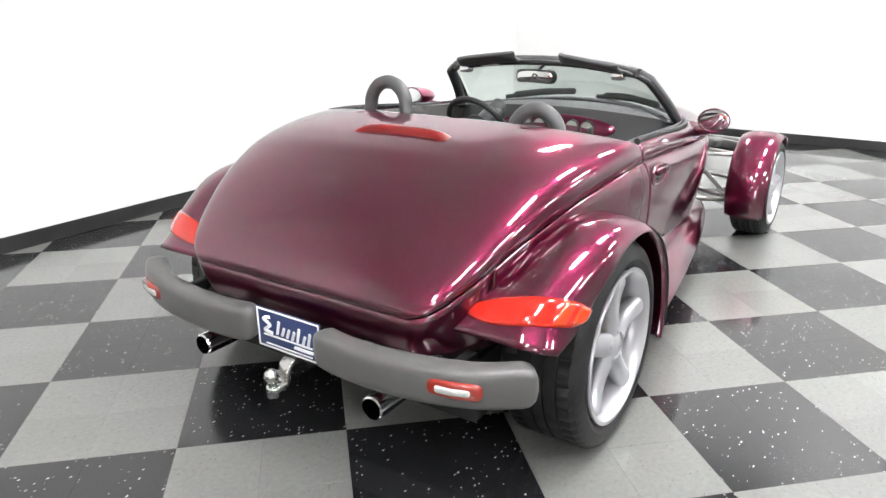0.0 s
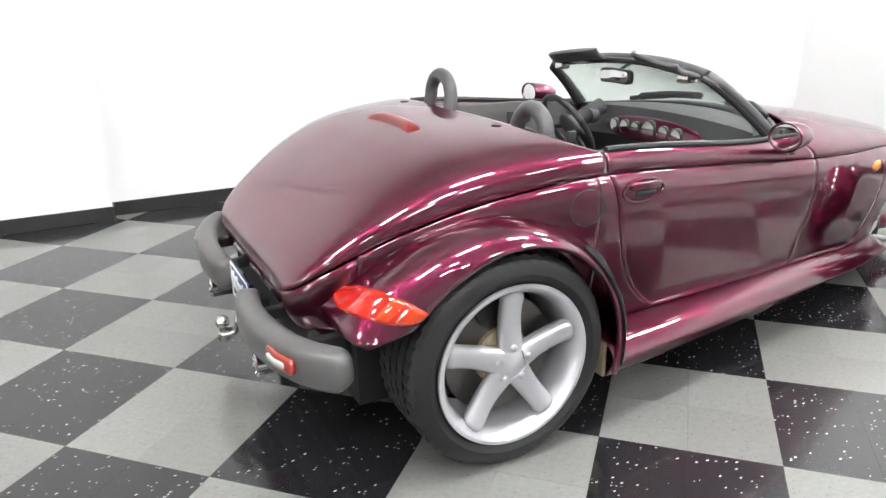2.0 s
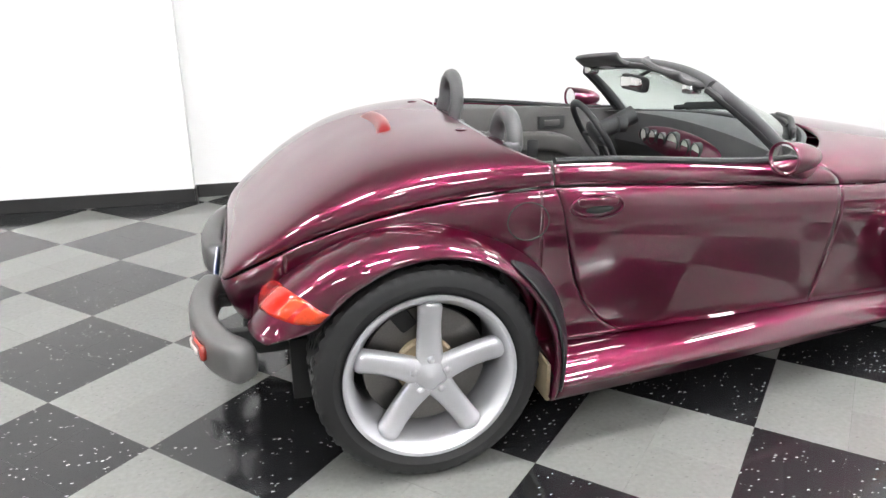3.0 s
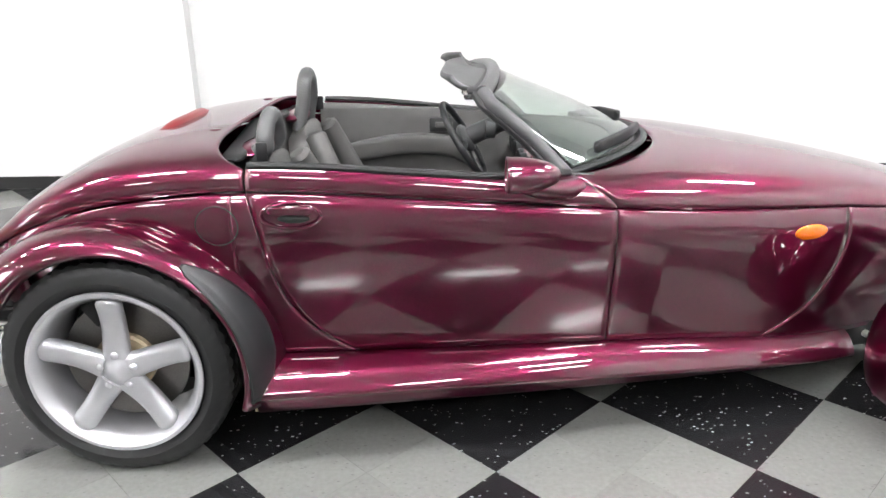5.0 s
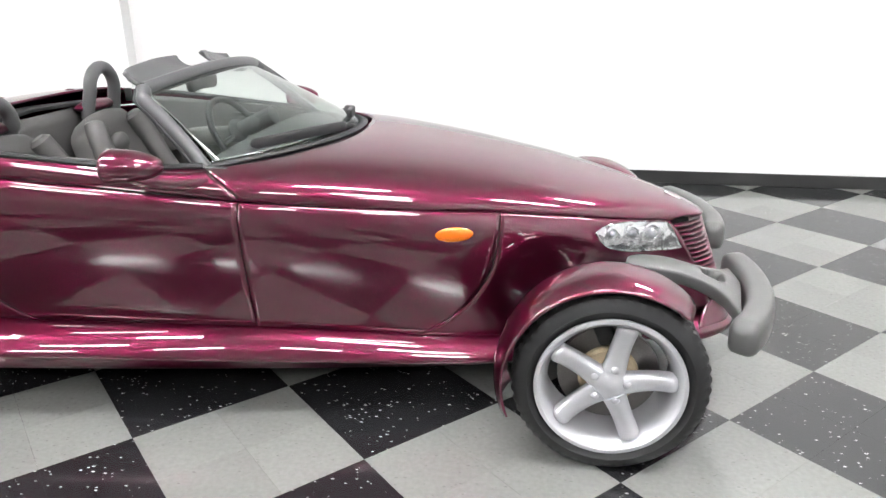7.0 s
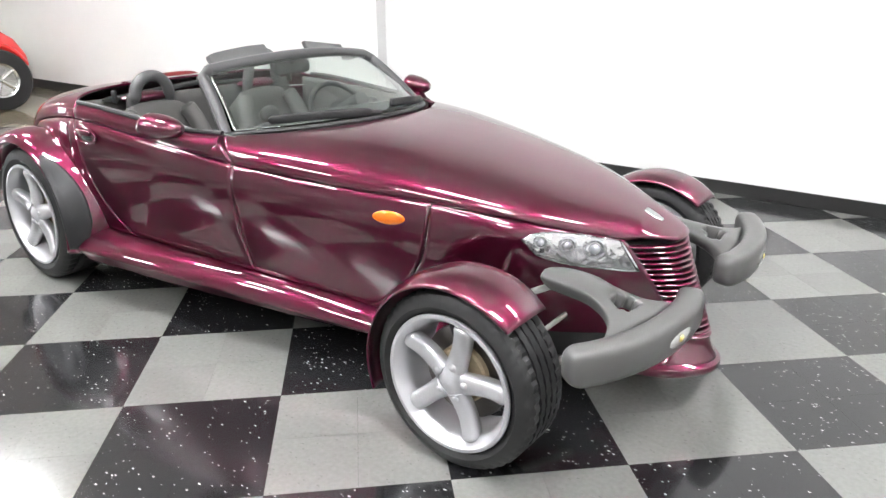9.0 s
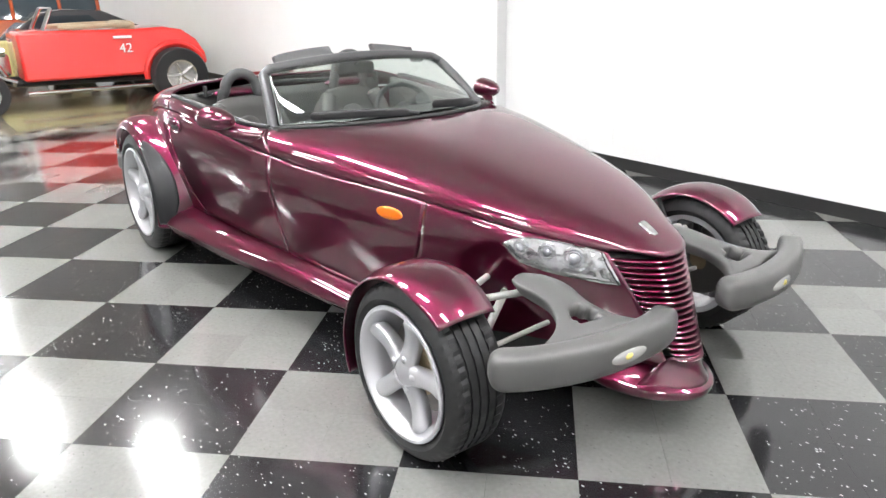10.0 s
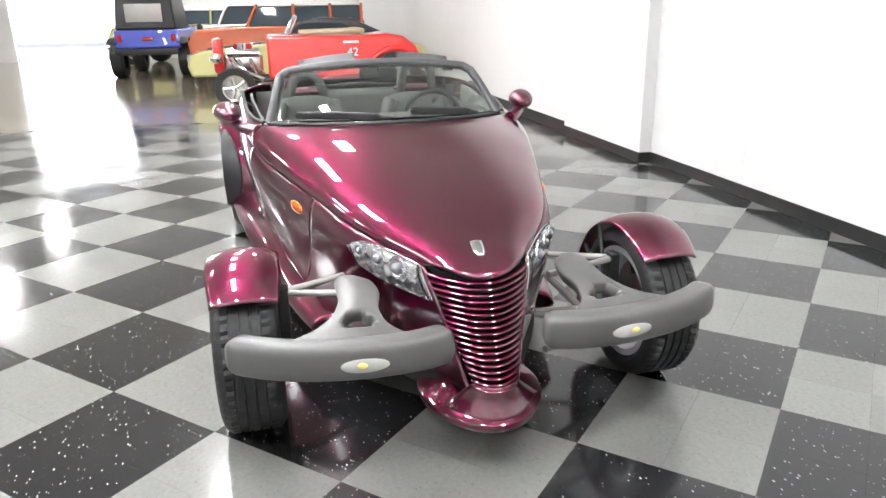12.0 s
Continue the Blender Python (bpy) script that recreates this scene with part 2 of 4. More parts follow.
def smooth_keys(keys, calm=0.0):
    """A smooth curve through (x, value) keys. calm: evens it out over this length along the doors and the hood."""
    xs, ys = np.array(keys, float).T
    d = np.diff(ys) / np.diff(xs)
    tan = np.r_[d[0], np.where(d[:-1] * d[1:] > 0, 2 * d[:-1] * d[1:] / (d[:-1] + d[1:] + 1e-12), 0), d[-1]]

    def at(x):
        i = int(np.clip(np.searchsorted(xs, x) - 1, 0, len(xs) - 2))
        h = xs[i + 1] - xs[i]
        t = min(max((x - xs[i]) / h, 0), 1)
        return float((2*t**3 - 3*t*t + 1) * ys[i] + (t**3 - 2*t*t + t) * h * tan[i] + (3*t*t - 2*t**3) * ys[i+1] + (t**3 - t*t) * h * tan[i+1])
    if not calm:
        return at
    fine = np.linspace(xs[0] - .6, xs[-1] + .6, 1201)
    raw = np.array([at(x) + (d[-1] * (x - xs[-1]) if x > xs[-1] else d[0] * (x - xs[0]) if x < xs[0] else 0) for x in fine])
    step = fine[1] - fine[0]
    half = int(3 * calm / step)
    kern = np.exp(-.5 * (np.arange(-half, half + 1) * step / calm) ** 2)
    even = np.convolve(np.pad(raw, half, mode="edge"), kern / kern.sum(), mode="valid")
    share = np.clip((fine + .25) / .35, 0, 1) * np.clip((3.2 - fine) / .3, 0, 1)
    share = share * share * (3 - 2 * share)
    out = raw * (1 - share) + even * share
    return lambda x: float(np.interp(x, fine, out))


def sheet(rows, ref=None, closed=False):
    """A surface through rows of points. ref: the faces look away from this point (or from the car's axis)."""
    bm = bmesh.new()
    grid = [[bm.verts.new(p) for p in row] for row in rows]
    m = len(rows[0])
    for a, b in zip(grid, grid[1:]):
        for j in range(m if closed else m - 1):
            k = (j + 1) % m
            try:
                bm.faces.new((a[j], b[j], b[k], a[k]))
            except ValueError:
                pass
    bm.normal_update()
    if ref is not None:
        way = 0.0
        for f in bm.faces:
            c = f.calc_center_median()
            way += f.calc_area() * f.normal.dot(c - ref(c))
        if way < 0:
            bmesh.ops.reverse_faces(bm, faces=bm.faces[:])
    return bm


def axis(c):
    return Vector((c.x, 0, 0.5))


def caps(bm, loops):
    for loop in loops:
        bm.faces.new(loop)
    bmesh.ops.recalc_face_normals(bm, faces=bm.faces[:])


def tube(pts, r, seg=10):
    """A round bar along points; r is a radius or one for each point."""
    pts = [Vector(p) for p in pts]
    rs = [r] * len(pts) if isinstance(r, (int, float)) else [float(v) for v in r]
    bm = bmesh.new()
    up, rings = None, []
    for i, p in enumerate(pts):
        t = (pts[min(i + 1, len(pts) - 1)] - pts[max(i - 1, 0)]).normalized()
        if up is None:
            up = t.orthogonal().normalized()
        up = (up - t * up.dot(t)).normalized()
        side = t.cross(up)
        rings.append([bm.verts.new(p + rs[i] * (math.cos(a) * up + math.sin(a) * side)) for a in np.linspace(0, 2 * math.pi, seg, endpoint=False).tolist()])
    for a, b in zip(rings, rings[1:]):
        for j in range(seg):
            bm.faces.new((a[j], a[(j + 1) % seg], b[(j + 1) % seg], b[j]))
    caps(bm, (rings[0], rings[-1][::-1]))
    return bm


def bezier(a, b, c, n=10):
    a, b, c = Vector(a), Vector(b), Vector(c)
    return [(1 - t) ** 2 * a + 2 * t * (1 - t) * b + t * t * c for t in np.linspace(0, 1, n)]


def spline(pts, n=8):
    """A smooth line through points."""
    p = [Vector(q) for q in pts]
    out = []
    for i in range(len(p) - 1):
        a, b, c, d = p[max(i - 1, 0)], p[i], p[i + 1], p[min(i + 2, len(p) - 1)]
        for t in np.linspace(0, 1, n, endpoint=False):
            out.append(0.5 * (2*b + (c - a)*t + (2*a - 5*b + 4*c - d)*t*t + (3*b - a - 3*c + d)*t**3))
    return out + [p[-1]]


def bar(pts, depth, height, e=0.55, seg=20, tip=0.06):
    """A rounded bar with an upright superellipse section along points, rounded off over its ends. depth, height: half sizes, numbers or functions of 0..1."""
    pts = [Vector(p) for p in pts]
    n = len(pts)
    rows = []
    length = sum((b - a).length for a, b in zip(pts, pts[1:]))
    run = 0.0
    for i, p in enumerate(pts):
        if i:
            run += (p - pts[i - 1]).length
        t = (pts[min(i + 1, n - 1)] - pts[max(i - 1, 0)]).normalized()
        side = t.cross(Vector((0, 0, 1))).normalized()
        up = side.cross(t)
        f = run / length
        k = min(min(run, length - run) / tip, 1)
        k = 0.35 + 0.65 * math.sqrt(max(0, 1 - (1 - k) ** 2))
        dd, hh = (v(f) if callable(v) else v for v in (depth, height))
        rows.append([p + side * dd * k * math.copysign(abs(math.cos(a)) ** e, math.cos(a)) + up * hh * k * math.copysign(abs(math.sin(a)) ** e, math.sin(a))
                     for a in np.linspace(0, 2 * math.pi, seg, endpoint=False).tolist()])
    bm = sheet(rows, closed=True)
    bm.verts.ensure_lookup_table()
    vs = bm.verts[:]
    caps(bm, (vs[:seg], vs[-seg:][::-1]))
    return bm


def dense(pts, n):
    """n points at even steps along a line, closer at its ends."""
    p = np.array([tuple(q) for q in pts])
    s = np.r_[0, np.cumsum(np.linalg.norm(np.diff(p, axis=0), axis=1))]
    u = (1 - np.cos(np.linspace(0, math.pi, n))) / 2 * 0.6 + np.linspace(0, 1, n) * 0.4
    return [Vector([np.interp(v * s[-1], s, p[:, k]) for k in range(3)]) for v in u]


def block(x0, x1, y0, y1, z0, z1, bevel=0.0, seg=2):
    bm = bmesh.new()
    bmesh.ops.create_cube(bm, size=1)
    for v in bm.verts:
        v.co = ((x0+x1)/2 + v.co.x*(x1-x0), (y0+y1)/2 + v.co.y*(y1-y0), (z0+z1)/2 + v.co.z*(z1-z0))
    if bevel:
        bmesh.ops.bevel(bm, geom=bm.edges[:], offset=bevel, segments=seg, affect="EDGES", profile=0.5)
    return bm


def ball(c, r, u=16, v=10):
    bm = bmesh.new()
    bmesh.ops.create_uvsphere(bm, u_segments=u, v_segments=v, radius=1)
    r = (r, r, r) if isinstance(r, (int, float)) else r
    for w in bm.verts:
        w.co = (c[0] + w.co.x * r[0], c[1] + w.co.y * r[1], c[2] + w.co.z * r[2])
    return bm


def sided(bm, side):
    """The part as it is on the left (1), or its mirror image on the right (-1)."""
    if side < 0:
        for v in bm.verts:
            v.co.y = -v.co.y
        bmesh.ops.reverse_faces(bm, faces=bm.faces[:])
    return bm


def moved(bm, m):
    bm.transform(m)
    return bm


def lathe(profile, seg=64, axis_y=True):
    """A ring turned about the y axis from (radius, y) points."""
    rows = [[(r * math.cos(a), y, r * math.sin(a)) for r, y in profile] for a in np.linspace(0, 2 * math.pi, seg, endpoint=False)]
    bm = sheet(rows + [rows[0]])
    bmesh.ops.remove_doubles(bm, verts=bm.verts[:], dist=1e-6)
    bmesh.ops.recalc_face_normals(bm, faces=bm.faces[:])
    return bm

# ---- the room ----
WALL_Y, FRONT_X, BACK_X, RIGHT_Y = 3.06, 6.42, -22.0, -15.0


def structure(name, bm, mat, label="", edge=0.0):
    return tagged(part(name, bm, mat, None, label, edge=edge), kind="structure")


floor = structure("floor", block(-5.36, FRONT_X + .2, RIGHT_Y - .2, WALL_Y + .3, -0.12, -0.004), plain("black_floor_adhesive", (0.03, 0.03, 0.03), 0.6),
                  "checkered black and grey vinyl tile floor, waxed")
structure("floor_concrete", block(BACK_X - .2, -5.36, RIGHT_Y - .2, WALL_Y + .3, -0.12, 0.0), CONCRETE, "polished tan concrete floor of the showroom")
structure("ground", block(-160, BACK_X - .2, -90, 90, -0.2, -0.03), ASPHALT, "pale concrete yard outside the roller door")
# added emissive card: its glow whites out the view through the door
sky_card = structure("backdrop", block(-40.2, -40, -26, 10, -.03, 14), plain("glowing_backdrop_card", (0.93, 0.95, 1.0), 0.9, emit=2.6, var=0.0), "glowing white card that stands in for the bright outdoors beyond the roller door")
structure("wall_left_front", block(-1.05, FRONT_X + .2, WALL_Y, WALL_Y + .25, 0, CEIL), WALLM, "white painted showroom wall")
structure("wall_left_back", block(BACK_X, -1.05, WALL_Y - .13, WALL_Y + .25, 0, CEIL), WALLM, "white painted showroom wall, set forward")
structure("wall_front", block(FRONT_X, FRONT_X + .2, RIGHT_Y, WALL_Y, 0, CEIL), WALLM, "white painted end wall")
structure("wall_right", block(BACK_X, FRONT_X + .2, RIGHT_Y - .2, RIGHT_Y, 0, CEIL), WALLM, "white painted far side wall")
DOOR_Y0, DOOR_Y1, DOOR_H = -8.6, -5.3, 3.4
structure("wall_back_left", block(BACK_X - .2, BACK_X, DOOR_Y1, WALL_Y, 0, CEIL), WALLM, "white painted back wall")
structure("wall_back_right", block(BACK_X - .2, BACK_X, RIGHT_Y, DOOR_Y0, 0, CEIL), WALLM, "white painted back wall")
structure("wall_back_top", block(BACK_X - .2, BACK_X, DOOR_Y0, DOOR_Y1, DOOR_H, CEIL), WALLM, "white wall over the open roller door")
structure("ceiling", block(BACK_X - .2, FRONT_X + .2, RIGHT_Y - .2, WALL_Y + .25, CEIL, CEIL + .15), CEILM, "plain white painted ceiling")
for name, y0, x0, x1, h in (("baseboard_front", WALL_Y, -1.05, FRONT_X, .105), ("baseboard_back", WALL_Y - .13, -2.95, -1.05, .105), ("baseboard_far", WALL_Y - .13, BACK_X, -2.95, .155)):
    structure(name, block(x0, x1, y0 - .012, y0 - .0005, 0, h), BASEM, "black vinyl skirting along the wall", edge=.003)
structure("baseboard_return", block(-1.049, -1.037, WALL_Y - .14, WALL_Y - .013, 0, .105), BASEM, "black vinyl skirting round the wall's step")
structure("baseboard_end", block(FRONT_X - .012, FRONT_X - .0005, RIGHT_Y, WALL_Y - .013, 0, .105), BASEM, "black vinyl skirting along the end wall", edge=.003)

# faint upright seams where the wall boards meet
for x in (-4.4, -2.0, .4, 2.8, 4.9):
    y = WALL_Y if x > -1.05 else WALL_Y - .13
    structure("trim", block(x - .018, x + .018, y - .0025, y - .0003, .105, CEIL - .02), WALLM, "painted seam of the wall boards")

# ceiling lights: long tubes in rows over the floor
def ceiling_light():
    top = thing("ceiling_light", pose(0, 0, CEIL - .65), "bright rectangular light panel hung below the ceiling", "ceiling light", "ceiling lights")
    part("housing", block(-.60, .60, -.19, .19, -.008, .03, .003), HOUSING, top)
    for x in (-.45, .45):
        part("hanger", tube([(x, 0, .03), (x, 0, .65)], .006, 6), HOUSING, top)
    part("diffuser", block(-.58, .58, -.17, .17, -.024, -.0085, .002), TUBE, top)
    return top


first_light = ceiling_light()
spots = [(x, -1.5) for x in (5.0, 2.5, 0, -2.5, -6.4, -12, -16, -20.5)] + [(x, -4.2) for x in (3.75, -1.25)] + [(x, -7.0) for x in (5.0, 2.5, 0, -2.5, -6.5, -12, -17)] + [(5.0, 1.3), (-4.35, -.2)]
for i, (x, y) in enumerate(spots):
    if i:
        copy_thing(first_light, pose(x, y, CEIL - .65))
    else:
        first_light.matrix_basis = pose(x, y, CEIL - .65)

# ---- the roadster ----
car = thing("roadster", pose(0, -0.046, 0, 0, 0, 0.7), "plum purple open two-seat roadster with grey bumpers, parked on tiles", "car")
ZT = smooth_keys([(-.665, .607), (-.64, .66), (-.6, .71), (-.5, .795), (-.38, .885), (-.26, .955), (-.14, 1.008), (0, 1.043), (.2, 1.062), (.45, 1.064), (1.0, 1.02), (1.4, .972), (1.8, .972), (2.05, .953), (2.36, .908), (2.77, .822), (3.0, .762), (3.15, .715), (3.22, .683), (3.3, .645), (3.45, .6)], .10)
ZS = smooth_keys([(-.665, .603), (-.6, .652), (-.5, .712), (-.3, .805), (0, .888), (.4, .932), (1.0, .892), (1.55, .845), (2.0, .803), (2.47, .767), (2.82, .722), (3.118, .663), (3.2, .648), (3.45, .60)], .10)
YS = smooth_keys([(-.665, .47), (-.64, .54), (-.6, .582), (-.5, .64), (-.3, .712), (0, .775), (.4, .815), (1.0, .79), (1.55, .752), (2.0, .648), (2.47, .504), (2.82, .385), (3.118, .19), (3.25, .128), (3.45, .07)], .10)
ROLL = smooth_keys([(-.665, .02), (0, .04), (.4, .062), (1.2, .055), (2.0, .045), (2.47, .045), (2.82, .075), (3.118, .03), (3.45, .015)], .10)
YB = smooth_keys([(-.665, .4), (0, .7), (.4, .77), (1, .735), (1.55, .69), (2, .605), (2.47, .495), (2.82, .335), (3.118, .17), (3.45, .05)], .10)
ZB = smooth_keys([(-.665, .46), (.4, .345), (1.55, .335), (2.0, .300), (2.25, .272), (2.47, .258), (3.0, .25), (3.45, .25)], .10)
EX = smooth_keys([(-.665, .55), (1.2, .55), (1.8, .72), (2.5, .85), (3.1, .8), (3.45, .8)])


def flank(x, t):
    """The body's side from the shoulder (0) to the sill (1): a roll under the shoulder, then nearly flat."""
    ys, zs, yb, zb, roll = YS(x), ZS(x), YB(x), ZB(x), ROLL(x)
    ym, zm = ys + roll, zs - .06
    py = (ys, ym, yb + .55 * (ym - yb), yb)
    pz = (zs, zm, zb + .5 * (zm - zb), zb)
    w = ((1-t)**3, 3*t*(1-t)**2, 3*t*t*(1-t), t**3)
    return sum(a * b for a, b in zip(w, py)), sum(a * b for a, b in zip(w, pz))


def s_at(x, z):
    """The s at which the side has the height z."""
    lo, hi = 0.0, 1.0
    for _ in range(20):
        mid = (lo + hi) / 2
        lo, hi = (mid, hi) if flank(x, mid)[1] > z else (lo, mid)
    return 1 + lo


def skin(x, s, out=0.0):
    """The body: x along the car; s 0 at the crown, 1 at the shoulder line, 2 at the sill; below 0 on the right."""
    k, sg = abs(s), (1 if s >= 0 else -1)
    ys, zs = YS(x), ZS(x)
    if k <= 1:
        a, e = k * math.pi / 2, EX(x)
        y, z = ys * math.sin(a) ** e, zs + (ZT(x) - zs) * max(math.cos(a), 0) ** e
    else:
        y, z = flank(x, k - 1)
    return Vector((x, sg * (y + out), z))


def panel(x0, x1, s0, s1, nx, ns, out=0.0):
    """A stretch of the body between limits that are numbers or functions (x of s, s of x)."""
    f = lambda v: v if callable(v) else (lambda q: v)
    x0, x1, s0, s1 = f(x0), f(x1), f(s0), f(s1)
    rows = []
    for j in range(ns + 1):
        row = []
        for i in range(nx + 1):
            xm = x0(1) + (x1(1) - x0(1)) * i / nx
            s = s0(xm) + (s1(xm) - s0(xm)) * j / ns
            x = x0(abs(s)) + (x1(abs(s)) - x0(abs(s))) * i / nx
            row.append(skin(x, s, out))
        rows.append(row)
    return sheet(rows, axis)


def cowl(s):
    return 1.845 - .395 * (s / .62) ** 2 if s < .62 else 1.45 + .135 * (s - .62) / .38 if s < 1 else 1.585


def deck_front(s):
    return .27 + .14 * min(s / .80, 1) ** 3 if s < 1 else .41


def door_back(s):
    return .412 + (0 if s < 1 else .10 * (s - 1) + .24 * max(0, (s - 1)) ** 6)


def quarter_front(s):
    return 2.47 - .31 * max(0, s - 1) ** 4


def nose_front(s):
    return 3.115 + .235 * max(0, s - 1)


BELT = smooth_keys([(.3, .79), (1.0, .78), (1.25, .72), (1.45, .62), (1.6, .62)])
GAP = .003
part("hood", panel(lambda s: cowl(min(s, 1)) + GAP, lambda s: 3.275 - .155 * s * s, -.998, .998, 70, 60), PAINT, car, thick=.012)
part("rear_deck", panel(-.664, lambda s: deck_front(s) - GAP, -.998, .998, 70, 60), PAINT, car, thick=.012)


def arch_cut(x):
    """Where the quarter panel ends over the rear wheel."""
    d = x + .02
    z = .372 + math.sqrt(max(0, .385 ** 2 - d * d))
    return 2.0 if d > .385 else max(1.03, s_at(x, z))


for side in (1, -1):
    mir = lambda bm: sided(bm, side)
    part("rear_quarter", mir(panel(-.45, .368, 1.008, arch_cut, 60, 20)), PAINT, car, thick=.01)
    part("quarter_corner", mir(panel(.368, lambda s: door_back(s) - .002, 1.006, 2.0, 14, 24)), PAINT, car, thick=.01)
    door = part("door", mir(panel(lambda s: door_back(s) + .002, lambda s: cowl(s) - .001, 1.006, 1.985, 50, 24)), PAINT, car, thick=.01)
    part("door_top", mir(panel(lambda s: .414, lambda s: cowl(s) - .001, BELT, .9985, 50, 14)), PAINT, door, thick=.014)
    part("front_quarter", mir(panel(lambda s: 1.5875, lambda s: quarter_front(s) - .0015, 1.006, 1.985, 44, 24)), PAINT, car, thick=.01)
    part("nose_side", mir(panel(lambda s: quarter_front(s) + .0015, nose_front, 1.008, 2.0, 44, 24)), PAINT, car, thick=.01)
    # belt seal round the cockpit
    part("door_seal", tube([skin(x, side * (BELT(x) - .015)) + Vector((0, 0, .004)) for x in np.linspace(.42, 1.44, 24)], .012, 8), SEAL, door)
    # door handle in its recess
    hx = .553
    hs = s_at(hx, .862)
    c = skin(hx, side * hs)
    cup = ball((0, 0, 0), (.088, .006, .036), 24, 10)
    part("handle_recess", moved(cup, Matrix.Translation(c + Vector((0, side * .001, 0)))), PAINT, door, "plum oval recess of the handle")
    part("handle_slot", moved(ball((0, 0, 0), (.052, .010, .014), 20, 8), Matrix.Translation(c + Vector((.008, side * .004, -.010)))), SEAL, door, "dark slot under the handle")
    rim = [c + Vector((.092 * math.cos(a), side * .004, .040 * math.sin(a))) for a in np.linspace(0, 2 * math.pi, 33)]
    part("handle_ring", tube(rim, .006, 8), PAINT, door)
    part("door_handle", bar(dense([c + Vector((-.07, side * .012, .018)), c + Vector((0, side * .022, .021)), c + Vector((.07, side * .012, .018))], 14), .010, .014, tip=.02), PAINT, door)
    # fuel flap on the right
    if side < 0:
        fc = Vector((.318, 0, .828))
        ring = []
        for a in np.linspace(0, 2 * math.pi, 33):
            x, z = fc.x + .068 * math.cos(a), fc.z + .062 * math.sin(a)
            ring.append(skin(x, -s_at(x, z)) + Vector((0, .0005, 0)))
        part("fuel_flap_joint", tube(ring, .0022, 6), SEAL, car, "thin dark joint of the round fuel flap")
    # amber side marker
    mc = skin(2.311, side * s_at(2.311, .697))
    part("side_marker", moved(ball((0, 0, 0), (.070, .012, .028), 24, 12), Matrix.Translation(mc) @ pose(0, 0, 0, 0, 0, -side * 16)), AMBER, car, "amber oval side marker lamp")
    # headlamp: silver bowl under a clear cover
    lamp_top = smooth_keys([(0, 1.20), (.06, 1.145), (.15, 1.10), (.3, 1.055), (.6, 1.02), (1, 1.014)])
    lamp_low = smooth_keys([(0, 1.215), (.06, 1.285), (.17, 1.355), (.5, 1.395), (.8, 1.392), (1, 1.365)])

    def lamp_patch(out):
        rows = []
        for i in range(33):
            f = i / 32
            row = []
            for j in range(15):
                k = j / 14
                sv = lamp_top(f) + (lamp_low(f) - lamp_top(f)) * k
                x = 2.818 + f * (.288 + .20 * (sv - 1))
                g = 2 * k - 1
                row.append(skin(x, side * sv, out * (1 - .6 * g * g)))
            rows.append(row)
        return sheet(rows, axis)
    head = part("headlamp", lamp_patch(.006), FACET, car, "clear wraparound headlamp", thick=.004)
    part("lamp_cover", lamp_patch(.02), LAMPGLASS, head, thick=.002).visible_shadow = False
    for x, s, r in ((2.875, 1.20, .028), (2.955, 1.19, .034), (3.035, 1.19, .044)):
        q = skin(x, side * s, .004)
        part("lamp_ring", moved(lathe([(r, .0), (r, .008), (r * .8, .010), (r * .55, .0), (.001, .006)], 24), Matrix.Translation(q) @ pose(0, 0, 0, 0, 0, -30 if side > 0 else 210)), REFLECT, head)
        part("lamp_bulb", ball(q + Vector((.004, side * .006, 0)), r * .5, 14, 10), LENS, head, "grey projector lens")
    # sill: the flared lower body
    keys = [(.40, .925, .274, .880, .188), (.92, .868, .272, .823, .190), (1.5, .785, .258, .742, .188), (2.0, .69, .234, .650, .180), (2.4, .598, .214, .560, .170), (2.56, .55, .212, .515, .170)]
    ye, ze, yu, zu = (smooth_keys([(k[0], k[i]) for k in keys]) for i in (1, 2, 3, 4))
    rows = []
    for x in np.linspace(.40, 2.56, 48):
        y0, z0 = YB(x) - .012, ZB(x) + .012
        w, h = ye(x) - y0, z0 - ze(x)
        top = bezier((x, y0, z0), (x, y0 + .34 * w, z0 - .10 * h), (x, y0 + .62 * w, z0 - .34 * h), 8)
        face = bezier((x, y0 + .62 * w, z0 - .34 * h), (x, y0 + .86 * w, z0 - .55 * h), (x, ye(x), ze(x)), 8)[1:]
        edge = [Vector((x, ye(x) + .003, ze(x) - .008)), Vector((x, ye(x) - .002, ze(x) - .018))]
        low = bezier((x, ye(x) - .006, ze(x) - .022), (x, ye(x) - .016, (ze(x) + zu(x)) / 2), (x, yu(x), zu(x)), 6)
        rows.append(top + face + edge + low + [Vector((x, yu(x) - .06, zu(x) - .008)), Vector((x, yu(x) - .2, zu(x) + .02))])
    part("sill", mir(sheet(rows, lambda c: Vector((c.x, .4, .3)))), PAINT, car, thick=.006, sharp=60)

# tail band below the rear deck
plan = [(-.66, y) for y in np.linspace(0, .46, 12)] + [(x, YS(x)) for x in (-.662, -.655, -.645, -.63, -.6, -.56, -.5, -.44)]
plan = [(x, -y) for x, y in plan[:0:-1]] + plan
rows = []
for f in np.linspace(0, 1, 8):
    rows.append([Vector((x + .05 * f * f + .004, y * (1 - .04 * f), ZS(max(x, -.66)) * (1 - f) + .455 * f - .006)) for x, y in plan])
part("tail_panel", sheet(rows, lambda c: Vector((0, 0, .5))), PAINT, car, thick=.008)
part("tail_underside", block(-.60, -.30, -.55, .55, .33, .47, .02), UNDER, car)

